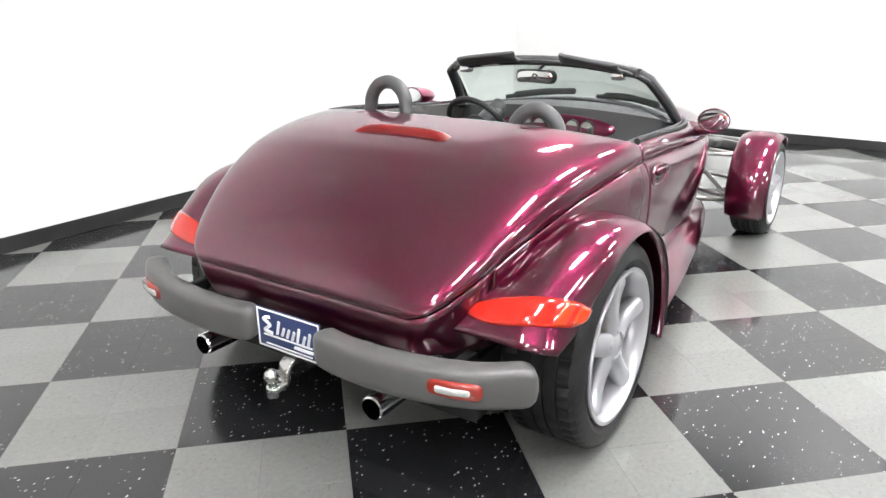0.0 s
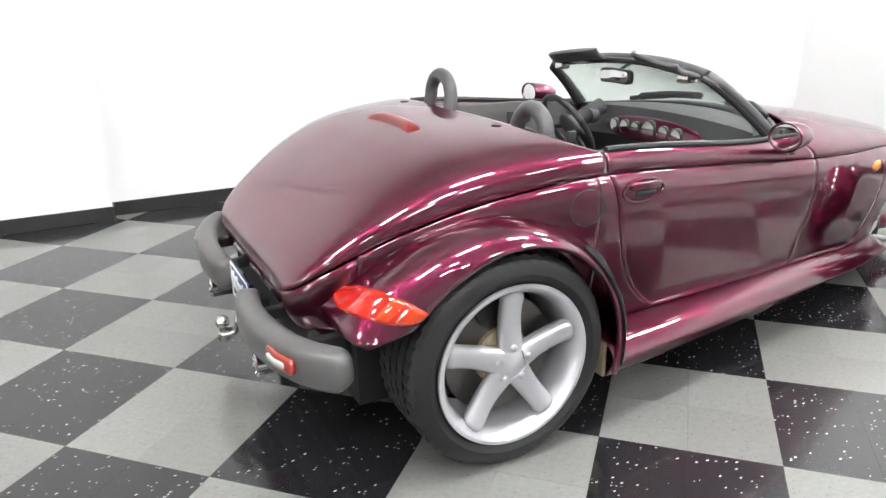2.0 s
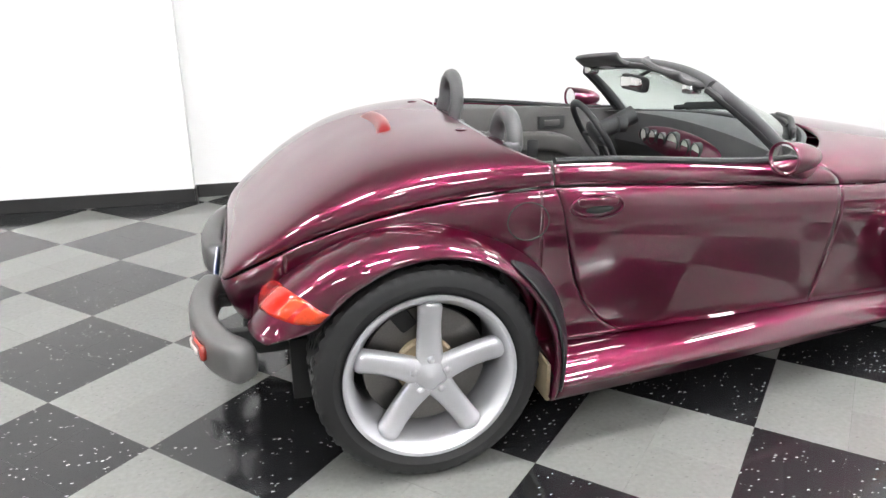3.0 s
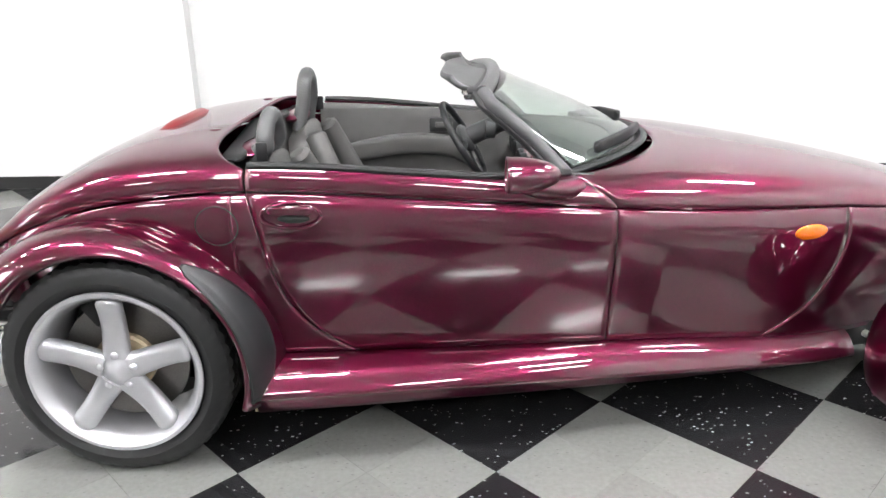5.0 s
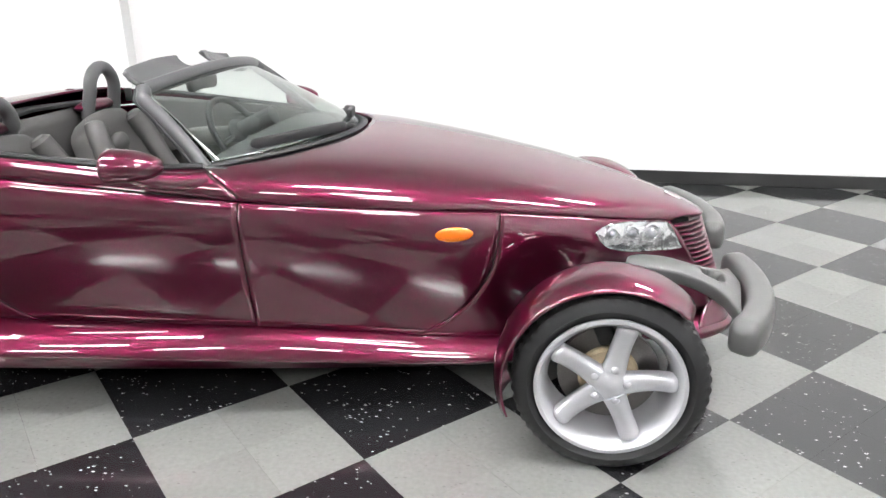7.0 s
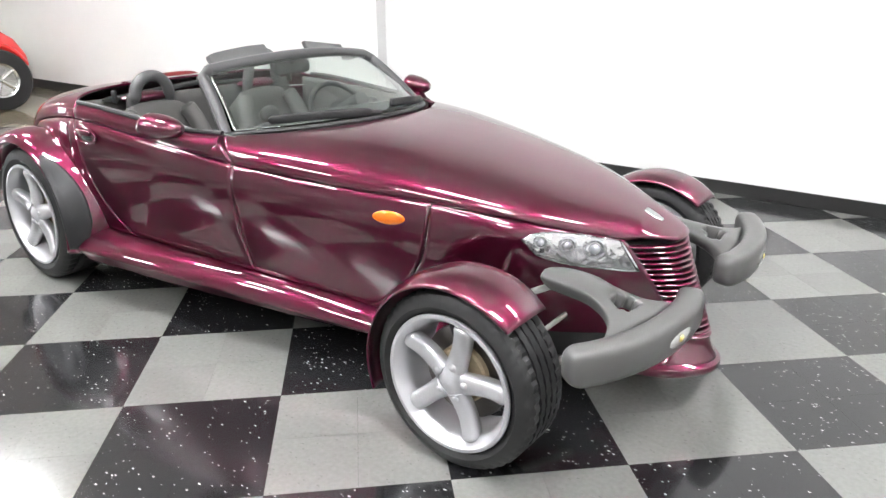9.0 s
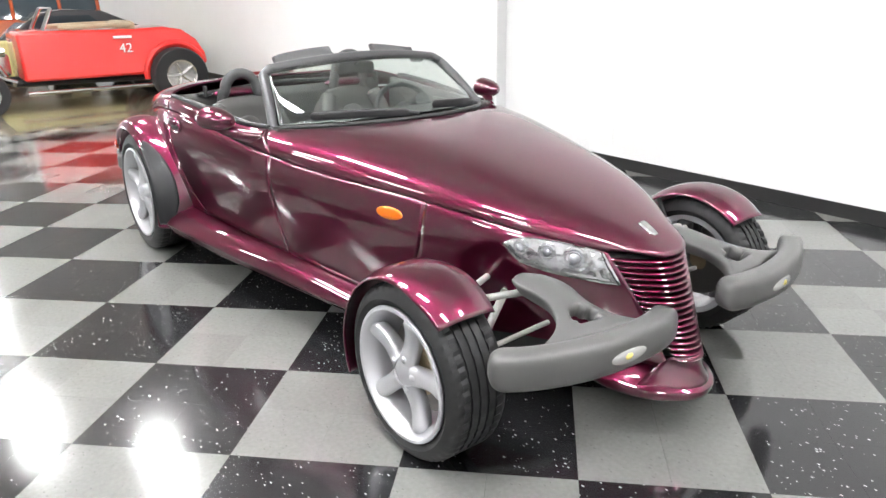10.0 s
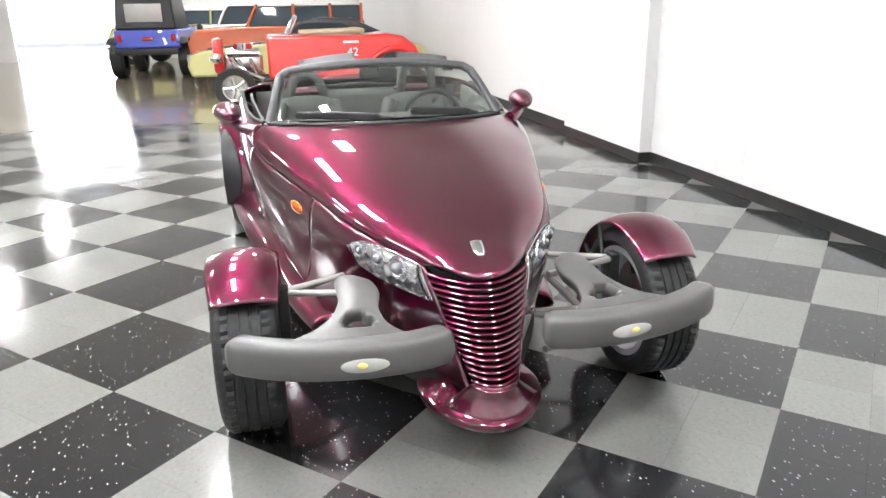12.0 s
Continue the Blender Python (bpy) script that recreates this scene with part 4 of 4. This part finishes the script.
# roll hoops behind the seats
for y, top in ((.40, 1.20), (-.365, 1.13)):
    legs = [(.37, y - .112, .93), (.385, y - .110, 1.0)] + [(.40 + .005 * math.sin(a), y - .102 * math.cos(a), top - .135 + .105 * math.sin(a)) for a in np.linspace(0, math.pi, 15)] + [(.385, y + .110, 1.0), (.37, y + .112, .93)]
    hoop = part("roll_hoop", tube(spline(legs, 3), .031, 14), HOOP, car, "grey padded roll hoop")
    part("hoop_foot", ball((.345, y, .985), (.06, .16, .03), 20, 10), PAINT, hoop, "plum fairing at the hoop's foot")
part("soft_top_cover", bar(dense([(.315, -.60, .985), (.275, 0, 1.02), (.315, .60, .985)], 24), .04, .012, tip=.05), SEAL, car, "black edge of the folded soft top")
for side in (1, -1):
    part("belt_guide", sided(block(.40, .44, .585, .60, .98, 1.045, .006), side), SEAL, car)
    part("deck_button", sided(moved(ball((0, 0, 0), (.022, .022, .004), 18, 6), Matrix.Translation(skin(.215, .19) + Vector((0, 0, .001)))), side), PAINT, car)
# dashboard
rows = []
for g in np.linspace(0, 1, 12):
    x = 1.64 - .29 * g
    z = .955 + .015 * math.sin(g * 3) if g < .82 else .955 - .13 * (g - .82) / .18
    rows.append([Vector((min(x + .12 * (1 - abs(v) ** 2.2), screen(v, 0).x - .02) if g < .4 else x + .12 * (1 - abs(v) ** 2.2) * (1 - g), v * .61, z - .03 * v * v)) for v in np.linspace(-1, 1, 25)])
rows.append([p + Vector((.10, 0, -.22)) for p in rows[-1]])
part("dashboard", sheet(rows, lambda c: Vector((1.55, 0, .7))), DASH, car, "dark grey moulded dashboard", thick=.015)
gp = part("gauge_panel", moved(ball((0, 0, 0), (.02, .34, .066), 36, 12), Matrix.Translation((1.352, -.01, .872)) @ pose(0, 0, 0, 0, 18, 0)), PAINT, car, "plum oval gauge panel")
for y, r in ((.245, .030), (.165, .032), (.085, .032), (-.008, .048), (-.11, .034), (-.195, .034)):
    g = part("gauge", moved(lathe([(r * 1.12, -.012), (r * 1.12, .010), (r, .014), (r * .98, .006)], 24), Matrix.Translation((1.340, y, .875)) @ pose(0, 0, 0, 0, 18, 90)), SEAL, gp)
    part("gauge_face", moved(lathe([(.0005, .005), (r, .005), (r, -.004), (.0005, -.004)], 24), Matrix.Translation((1.340, y, .875)) @ pose(0, 0, 0, 0, 18, 90)), GAUGE, g)
# steering wheel
m = Matrix.Translation((1.12, .350, .866)) @ pose(0, 0, 0, 0, -31, -6)
ring = [m @ Vector((0, .186 * math.cos(a), .186 * math.sin(a))) for a in np.linspace(0, 2 * math.pi, 49)]
sw = part("steering_wheel", tube(ring, .0155, 10), SEAL, car, "black leather steering wheel")
part("airbag_pad", moved(ball((.012, 0, 0), (.03, .08, .07), 20, 12), m), DASH, sw)
for a in (-.15, math.pi + .15, -math.pi / 2 - .35, -math.pi / 2 + .35):
    part("wheel_spoke", moved(tube([(.01, .06 * math.cos(a), .06 * math.sin(a)), (0, .18 * math.cos(a), .18 * math.sin(a))], .013, 8), m), SEAL, sw)
part("steering_column", moved(tube([(.02, 0, 0), (.22, 0, -.02)], .045, 14), m), DASH, sw)
part("tachometer", moved(lathe([(.001, .01), (.030, .01), (.034, .016), (.040, .012), (.040, -.03)], 24), Matrix.Translation((1.232, .315, .918)) @ pose(0, 0, 0, 0, 0, 90)), DASH, sw, "round tachometer pod")

# ---- the tail ----
rows = [[Vector((-.012 + .030 * g - .02 * abs(v) ** 2, .223 * v, skin(-.012 + .030 * g, abs(v) * .16).z + .026 * (1 - abs(v) ** 6) * (1 - g * g) ** .5 - .002)) for g in np.linspace(-1, 1, 9)] for v in np.linspace(-1, 1, 25)]
part("stop_lamp", sheet(rows, lambda c: Vector((0, c.y, .9))), STOP, car, "dark red high stop lamp on the deck")
for side in (1, -1):
    line = dense(spline([(-.695, .150, .448), (-.725, .25, .452), (-.735, .42, .457), (-.715, .60, .461), (-.665, .76, .466), (-.575, .888, .470)]), 40)
    rb = part("rear_bumper", sided(bar(line, .046, .066, e=.55, seg=24, tip=.05), side), BUMPER, car, "matte grey plastic bumper bar")
    ref = part("reflector", sided(bar(dense([(-.748, .615, .468), (-.742, .70, .469), (-.712, .785, .470)], 18), .012, .027, e=.7, tip=.02), side), REFL, rb, "red reflector set in the bumper")
    part("reflector_window", sided(bar(dense([(-.756, .648, .468), (-.748, .70, .469), (-.730, .755, .470)], 14), .012, .012, e=.8, tip=.012), side), WHITEL, ref)
    for y in (.30, .62):
        part("bumper_bracket", sided(block(-.70, -.5, y - .02, y + .02, .43, .47, .004), side), UNDER, rb)
    ex = part("exhaust_tip", sided(moved(lathe([(.036, .0), (.041, .004), (.041, .20), (.030, .21), (.030, .03), (.034, .0)], 28), Matrix.Translation((-.755, .405, .315)) @ pose(0, 0, 0, 0, 0, -90)), side), CHROME, car, "chromed exhaust tip")
    part("exhaust_pipe", sided(tube([(-.56, .405, .315), (-.2, .38, .28)], .032, 12), side), UNDER, ex)
    part("lower_link", sided(tube([(-.30, .45, .34), (-.22, .66, .33)], .035, 12), side), TAN, car, "tan rear suspension link")
plate = part("number_plate", block(-.700, -.694, -.150, .150, .367, .517, .003), NAVY, car, "navy blue dealer plate with white marks")
for a, b in (((-.145, .512), (.145, .512)), ((-.145, .372), (.145, .372)), ((-.145, .372), (-.145, .512)), ((.145, .372), (.145, .512))):
    part("plate_border", tube([(-.702, *a), (-.702, *b)], .003, 6), LETTER, plate)
# a slanted white swash with upright strokes, an underline and a small bar: plain shapes only
swash = [(.085, .488), (.115, .478), (.085, .458), (.112, .436), (.075, .428)]
part("plate_swash", tube(spline([(-.702, y, z) for y, z in swash], 5), .0065, 6), LETTER, plate, "white swash mark")
for y, z0, z1 in ((.052, .432, .482), (.028, .432, .462), (.004, .430, .462), (-.020, .428, .460), (-.044, .426, .478), (-.070, .424, .456), (-.094, .422, .472)):
    part("plate_stroke", tube([(-.702, y, z0), (-.702, y - .012, z1)], .0055, 6), LETTER, plate)
for y0, y1, z, r in ((.118, -.112, .418, .0035), (-.03, -.115, .402, .006), (.11, -.11, .384, .003)):
    part("plate_bar", tube([(-.702, y0, z), (-.702, y1, z)], r, 6), LETTER, plate)
hitch = part("tow_hitch", block(-.70, -.42, -.03, .03, .335, .395, .005), UNDER, car, "tow hitch with a steel ball")
part("ball_mount", bar(dense([(-.67, 0, .350), (-.72, .0, .345), (-.735, .005, .275), (-.80, .012, .268)], 12), .03, .012, tip=.02), STEEL, hitch)
part("tow_ball", ball((-.782, .010, .318), .027), STEEL, hitch)
part("ball_neck", tube([(-.782, .01, .262), (-.782, .01, .305)], .014, 12), STEEL, hitch)
part("ball_nut", tube([(-.782, .01, .240), (-.782, .01, .262)], .022, 6), STEEL, hitch)

# ---- the other cars in the showroom ----
def side_body(outline, half, tuck=0.06, bevel=0.04):
    """A closed car body from a side outline (along, up), narrowed towards its top."""
    bm = bmesh.new()
    low, high = min(z for _, z in outline), max(z for _, z in outline)
    rows = []
    for v in np.linspace(-1, 1, 9):
        k = 1 - .03 * abs(v) ** 3
        rows.append([Vector((x * (1 - .012 * abs(v) ** 4), v * half * (1 - tuck * ((z - low) / (high - low)) ** 2), low + (z - low) * k)) for x, z in outline])
    bm = sheet(rows, closed=True)
    vs, n = list(bm.verts), len(outline)
    caps(bm, (vs[:n], vs[-n:][::-1]))
    return bm


def simple_wheel(parent, x, y, r, w, rim, rim_mat, side):
    tyre = part("wheel", lathe([(rim, 0), (r - .02, .004), (r, -.02), (r, -w + .02), (r - .02, -w), (rim, -w)], 32), RUBBER, parent, "black tyre")
    tyre.matrix_basis = pose(x, side * y, r) @ Matrix.Diagonal((1, side, 1, 1))
    part("rim", lathe([(rim + .005, -.004), (rim, .004), (rim - .02, -.01), (rim - .03, -.05), (.05, -.06), (.045, -.02), (.001, -.015)], 32), rim_mat, tyre)
    for k in range(5):
        a = 2 * math.pi * k / 5
        part("spoke", tube([(.03 * math.cos(a), -.03, .03 * math.sin(a)), ((rim - .02) * math.cos(a), -.025, (rim - .02) * math.sin(a))], .022, 6), rim_mat, tyre)


def window(parent, pts, y, mat=None):
    """A side pane from (along, up) corners at the half width y."""
    bm = bmesh.new()
    vs = [bm.verts.new((x, y, z)) for x, z in pts]
    f = bm.faces.new(vs)
    bmesh.ops.solidify(bm, geom=[f], thickness=.012)
    bmesh.ops.recalc_face_normals(bm, faces=bm.faces[:])
    return part("side_window", bm, mat or DARKGLASS, parent)


def hot_rod(m):
    """An open-engined red coupe with a bare front end and a black soft roof; +x is its nose."""
    c = thing("hot_rod", m, "red open hot rod with bare engine and white lettering", "car")
    body = [(1.02, .44), (1.02, 1.12), (.80, 1.14), (.2, 1.13), (-.55, 1.12), (-1.0, 1.14), (-1.28, 1.09), (-1.48, .94), (-1.60, .72), (-1.62, .56), (-1.35, .44)]
    part("body", side_body(body, .66, .1), RED, c, edge=.04)
    for s in (1, -1):
        part("cockpit_edge", tube(spline([(.45, s * .50, 1.15), (.1, s * .54, 1.16), (-.45, s * .52, 1.17), (-.62, s * .30, 1.17)], 5), .035, 8), TAN, c, "tan padded edge of the cockpit")
        part("rear_arch", tube([(-1.10 + .46 * math.cos(a), s * .665, .42 + .46 * math.sin(a)) for a in np.linspace(-.1, 2.7, 18)], .045, 8), RED, c)
        part("screen_post", tube([(.66, s * .52, 1.12), (.50, s * .48, 1.42)], .028, 8), CHROME, c)
    part("windscreen", tube([(.50, -.48, 1.42), (.50, .48, 1.42)], .018, 6), CHROME, c)
    part("radiator_shell", block(1.74, 1.90, -.26, .26, .52, 1.10, .05), RED, c, "red radiator shell")
    eng = part("engine", block(1.10, 1.72, -.2, .2, .5, .82, .05), STEEL, c, "bare silver engine")
    for s in (1, -1):
        part("valve_cover", tube([(1.15, s * .18, .84), (1.68, s * .18, .84)], .07, 10), CHROME, eng)
        part("header_pipe", tube(bezier((1.6, s * .22, .75), (1.5, s * .48, .55), (1.1, s * .5, .42), 8), .05, 8), CHROME, eng)
        for x in (1.3, 1.5):
            part("exhaust_stub", tube([(x, s * .2, .74), (x - .1, s * .42, .5)], .035, 8), CHROME, eng)
        part("frame_rail", tube([(1.89, s * .3, .42), (-1.4, s * .4, .36)], .045, 8), SEAL, c)
        part("side_bar", tube([(1.0, s * .66, .28), (-.9, s * .66, .28)], .03, 8), STEEL, c)
        simple_wheel(c, 1.56, .86, .33, .16, .21, STEEL, s)
        simple_wheel(c, -1.10, .90, .41, .26, .23, STEEL, s)
        part("headlight", ball((1.84, s * .42, .78), (.1, .09, .09)), CHROME, c)
    part("air_cleaner", tube([(1.42, 0, .86), (1.42, 0, .99)], .16, 16), CHROME, eng)
    part("front_axle", tube([(1.56, -.8, .33), (1.56, .8, .33)], .035, 8), SEAL, c)
    part("seat_back", block(-.62, -.42, -.48, .48, .95, 1.22, .05), TAN, c)
    cu = bpy.data.curves.new("number", "FONT")
    cu.body, cu.size, cu.extrude = "42", .19, .003
    cu.materials.append(LETTER)
    for s in (1,):
        t = new("lettering", cu)
        t.parent = c
        t.matrix_basis = Matrix.Translation((-.30, s * .655, .78)) @ pose(0, 0, 0, 90, 0, 180)
    part("lettering_bar", tube([(-.24, .640, 1.00), (-.50, .640, 1.00)], .02, 6), LETTER, c)
    return c


def muscle_car(m):
    c = thing("muscle_car", m, "pale yellow coupe with black roof and hood stripe", "car")
    body = [(2.35, .30), (2.42, .52), (2.36, .72), (2.1, .80), (1.0, .90), (.85, .92), (-1.0, .94), (-2.0, .90), (-2.3, .80), (-2.35, .45), (-2.2, .30)]
    part("body", side_body(body, .92, .08), YELLOW, c, edge=.05)
    part("roof", side_body([(.85, .90), (.15, 1.33), (-.25, 1.39), (-.85, 1.36), (-1.75, .95), (-1.78, .90)], .78, .16), DARKCAR, c, "black vinyl roof", edge=.04)
    part("hood_stripe", sheet([[Vector((x, y, .815 + (2.1 - x) * .0925)) for y in (-.45, 0, .45)] for x in np.linspace(.95, 2.05, 8)], lambda q: Vector((q.x, q.y, 0))), DARKCAR, c, "black hood stripe", thick=.01)
    part("front_bumper", bar(dense([(2.35, -.9, .50), (2.47, 0, .50), (2.35, .9, .50)], 20), .03, .05), CHROME, c)
    for s in (1, -1):
        window(c, [(.72, .93), (.14, 1.28), (-.62, 1.28), (-1.0, .95)], s * .80)
        for x in (1.45, -1.35):
            simple_wheel(c, x, .94, .34, .2, .2, CHROME, s)
            part("arch", tube([(x + .38 * math.cos(a), s * .925, .33 + .37 * math.sin(a)) for a in np.linspace(0, math.pi, 14)], .03, 6), SEAL, c)
        part("headlight", ball((2.37, s * .66, .64), (.06, .09, .09)), WHITEL, c)
    return c


def offroader(m):
    c = thing("offroad_car", m, "blue open-top off-roader with black soft top", "car")
    part("body", side_body([(1.75, .72), (1.78, 1.10), (.45, 1.20), (.40, 1.12), (-1.55, 1.14), (-1.6, .70), (-1.2, .66)], .76, .03), BLUE, c, edge=.04)
    top = part("soft_top", side_body([(.45, 1.12), (.18, 1.88), (-.2, 1.93), (-1.45, 1.90), (-1.58, 1.13)], .70, .10), GUARD, c, "black fabric soft top", edge=.05)
    part("rear_window", block(-1.60, -1.545, -.42, .42, 1.30, 1.72, .02), WHITEL, top, "clear plastic rear window")
    part("rear_bumper", block(-1.72, -1.6, -.72, .72, .55, .70, .02), SEAL, c)
    for s in (1, -1):
        for x in (1.2, -1.1):
            simple_wheel(c, x, .93, .41, .28, .2, STEEL, s)
            part("fender", bar(dense([(x - .5, s * .8, .80), (x - .3, s * .8, .93), (x + .3, s * .8, .93), (x + .5, s * .8, .80)], 16), .14, .02), SEAL, c)
        part("tail_lamp", block(-1.62, -1.585, s * .62 - .05, s * .62 + .05, .86, 1.02, .01), TAIL, c)
        part("door_mirror", ball((.55, s * .95, 1.12), (.04, .08, .1)), SEAL, c)
    part("tailgate_badge", block(-1.612, -1.598, -.14, .10, .88, .96, .003), TAIL, c, "red mark on the tailgate")
    return c


def wagon(m, paint, roof_paint, label, h=1.75):
    c = thing("wagon", m, label, "car")
    part("body", side_body([(2.05, .50), (2.1, .85), (1.95, 1.12), (.75, 1.20), (-2.0, 1.20), (-2.1, 1.0), (-2.1, .50)], .86, .05), paint, c, edge=.05)
    part("cabin", side_body([(.80, 1.17), (.45, h - .14), (-1.9, h - .14), (-2.02, 1.17)], .80, .12), DARKGLASS, c, "dark glazed cabin", edge=.02)
    part("roof", side_body([(.50, h - .15), (.42, h - .02), (.1, h), (-1.8, h), (-1.95, h - .15)], .74, .1), roof_paint, c, edge=.03)
    for s in (1, -1):
        for x in (.62, -.35, -1.2, -1.92):
            part("pillar", tube([(x + (.1 if x > .5 else 0), s * .80, 1.18), (x - (.15 if x > .5 else 0), s * .725, h - .1)], .035, 6), paint, c)
        for x in (1.3, -1.3):
            simple_wheel(c, x, .90, .38, .22, .2, STEEL, s)
        part("headlight", ball((2.05, s * .62, .80), (.05, .09, .09)), WHITEL, c)
    part("front_bumper", bar(dense([(2.12, -.85, .50), (2.17, 0, .50), (2.12, .85, .50)], 14), .04, .06), CHROME, c)
    return c


hot_rod(pose(HOT[0], HOT[1], 0, 0, 0, HOT_YAW))
muscle_car(pose(-10.4, .35, 0, 0, 0, -93))
wagon(pose(-13.2, -.15, 0, 0, 0, -95), ORANGE, IVORY, "orange wagon with a white roof", 1.76)
wagon(pose(-17.0, -.9, 0, 0, 0, -100), IVORY, IVORY, "white wagon with yellow trim behind other cars", 1.8)
wagon(pose(-19.0, -2.9, 0, 0, 0, -110), YELLOW, IVORY, "yellow wagon at the back of the showroom", 1.7)
offroader(pose(-15.2, -3.2, 0, 0, 0, 176))
wagon(pose(-12.6, -9.6, 0, 0, 0, 90), DARKCAR, DARKCAR, "dark parked car with red lamps", 1.45)

# ---- floor tiles ----
def tile_mesh(name, mat):
    h = .1524 - .00005
    bm = bmesh.new()
    top = [bm.verts.new((x * (h - .0003), y * (h - .0003), 0)) for x, y in ((-1, -1), (1, -1), (1, 1), (-1, 1))]
    low = [bm.verts.new((x * h, y * h, -.003)) for x, y in ((-1, -1), (1, -1), (1, 1), (-1, 1))]
    bm.faces.new(top)
    for i in range(4):
        bm.faces.new((low[i], low[(i + 1) % 4], top[(i + 1) % 4], top[i]))
    me = bpy.data.meshes.new(name)
    bm.to_mesh(me)
    bm.free()
    me.materials.append(mat)
    return me


dark_tile, light_tile = tile_mesh("dark_tile", TILE_DARK), tile_mesh("light_tile", TILE_LIGHT)
turn = Matrix.Rotation(radians(45.2), 4, "Z")
near, far = [], {0: ([], []), 1: ([], [])}
for i in range(-40, 40):
    for j in range(-40, 60):
        u, v = (i + .5) * .3048 + .142, (j + .5) * .3048 - 2.768
        q = turn @ Vector((u, v, 0))
        lim = .216
        if not (-5.36 + lim < q.x < FRONT_X and RIGHT_Y < q.y < WALL_Y):
            if not (-5.36 < q.x < FRONT_X + .2 and RIGHT_Y - .2 < q.y < WALL_Y + .2):
                continue
        light = (i // 2 + j // 2) % 2
        if -1.6 < q.x < 4.6 and -1.75 < q.y < -.55 and len(near) < 300 or (3.0 < q.x < 4.7 and -1.2 < q.y < .9 and len(near) < 300):
            near.append((q, light))
        else:
            vs, fs = far[light]
            k = len(vs)
            h, g = .1524 - .00005, .1524 - .00035
            vs += [tuple(q + turn @ Vector((x * g, y * g, 0))) for x, y in ((-1, -1), (1, -1), (1, 1), (-1, 1))]
            vs += [tuple(q + turn @ Vector((x * h, y * h, -.003))) for x, y in ((-1, -1), (1, -1), (1, 1), (-1, 1))]
            fs += [(k, k+1, k+2, k+3)] + [(k+4+e, k+4+(e+1) % 4, k+(e+1) % 4, k+e) for e in range(4)]
for q, light in near:
    ob = new("tile", light_tile if light else dark_tile)
    ob.parent = floor
    ob.matrix_basis = Matrix.Translation(q) @ turn
for light, (vs, fs) in far.items():
    me = bpy.data.meshes.new("tiles")
    me.from_pydata(vs, [], fs)
    me.materials.append(TILE_LIGHT if light else TILE_DARK)
    ob = new("tiles", me)
    ob.parent = floor
    tagged(ob, "grey vinyl tiles" if light else "black vinyl tiles", kind="stuff")
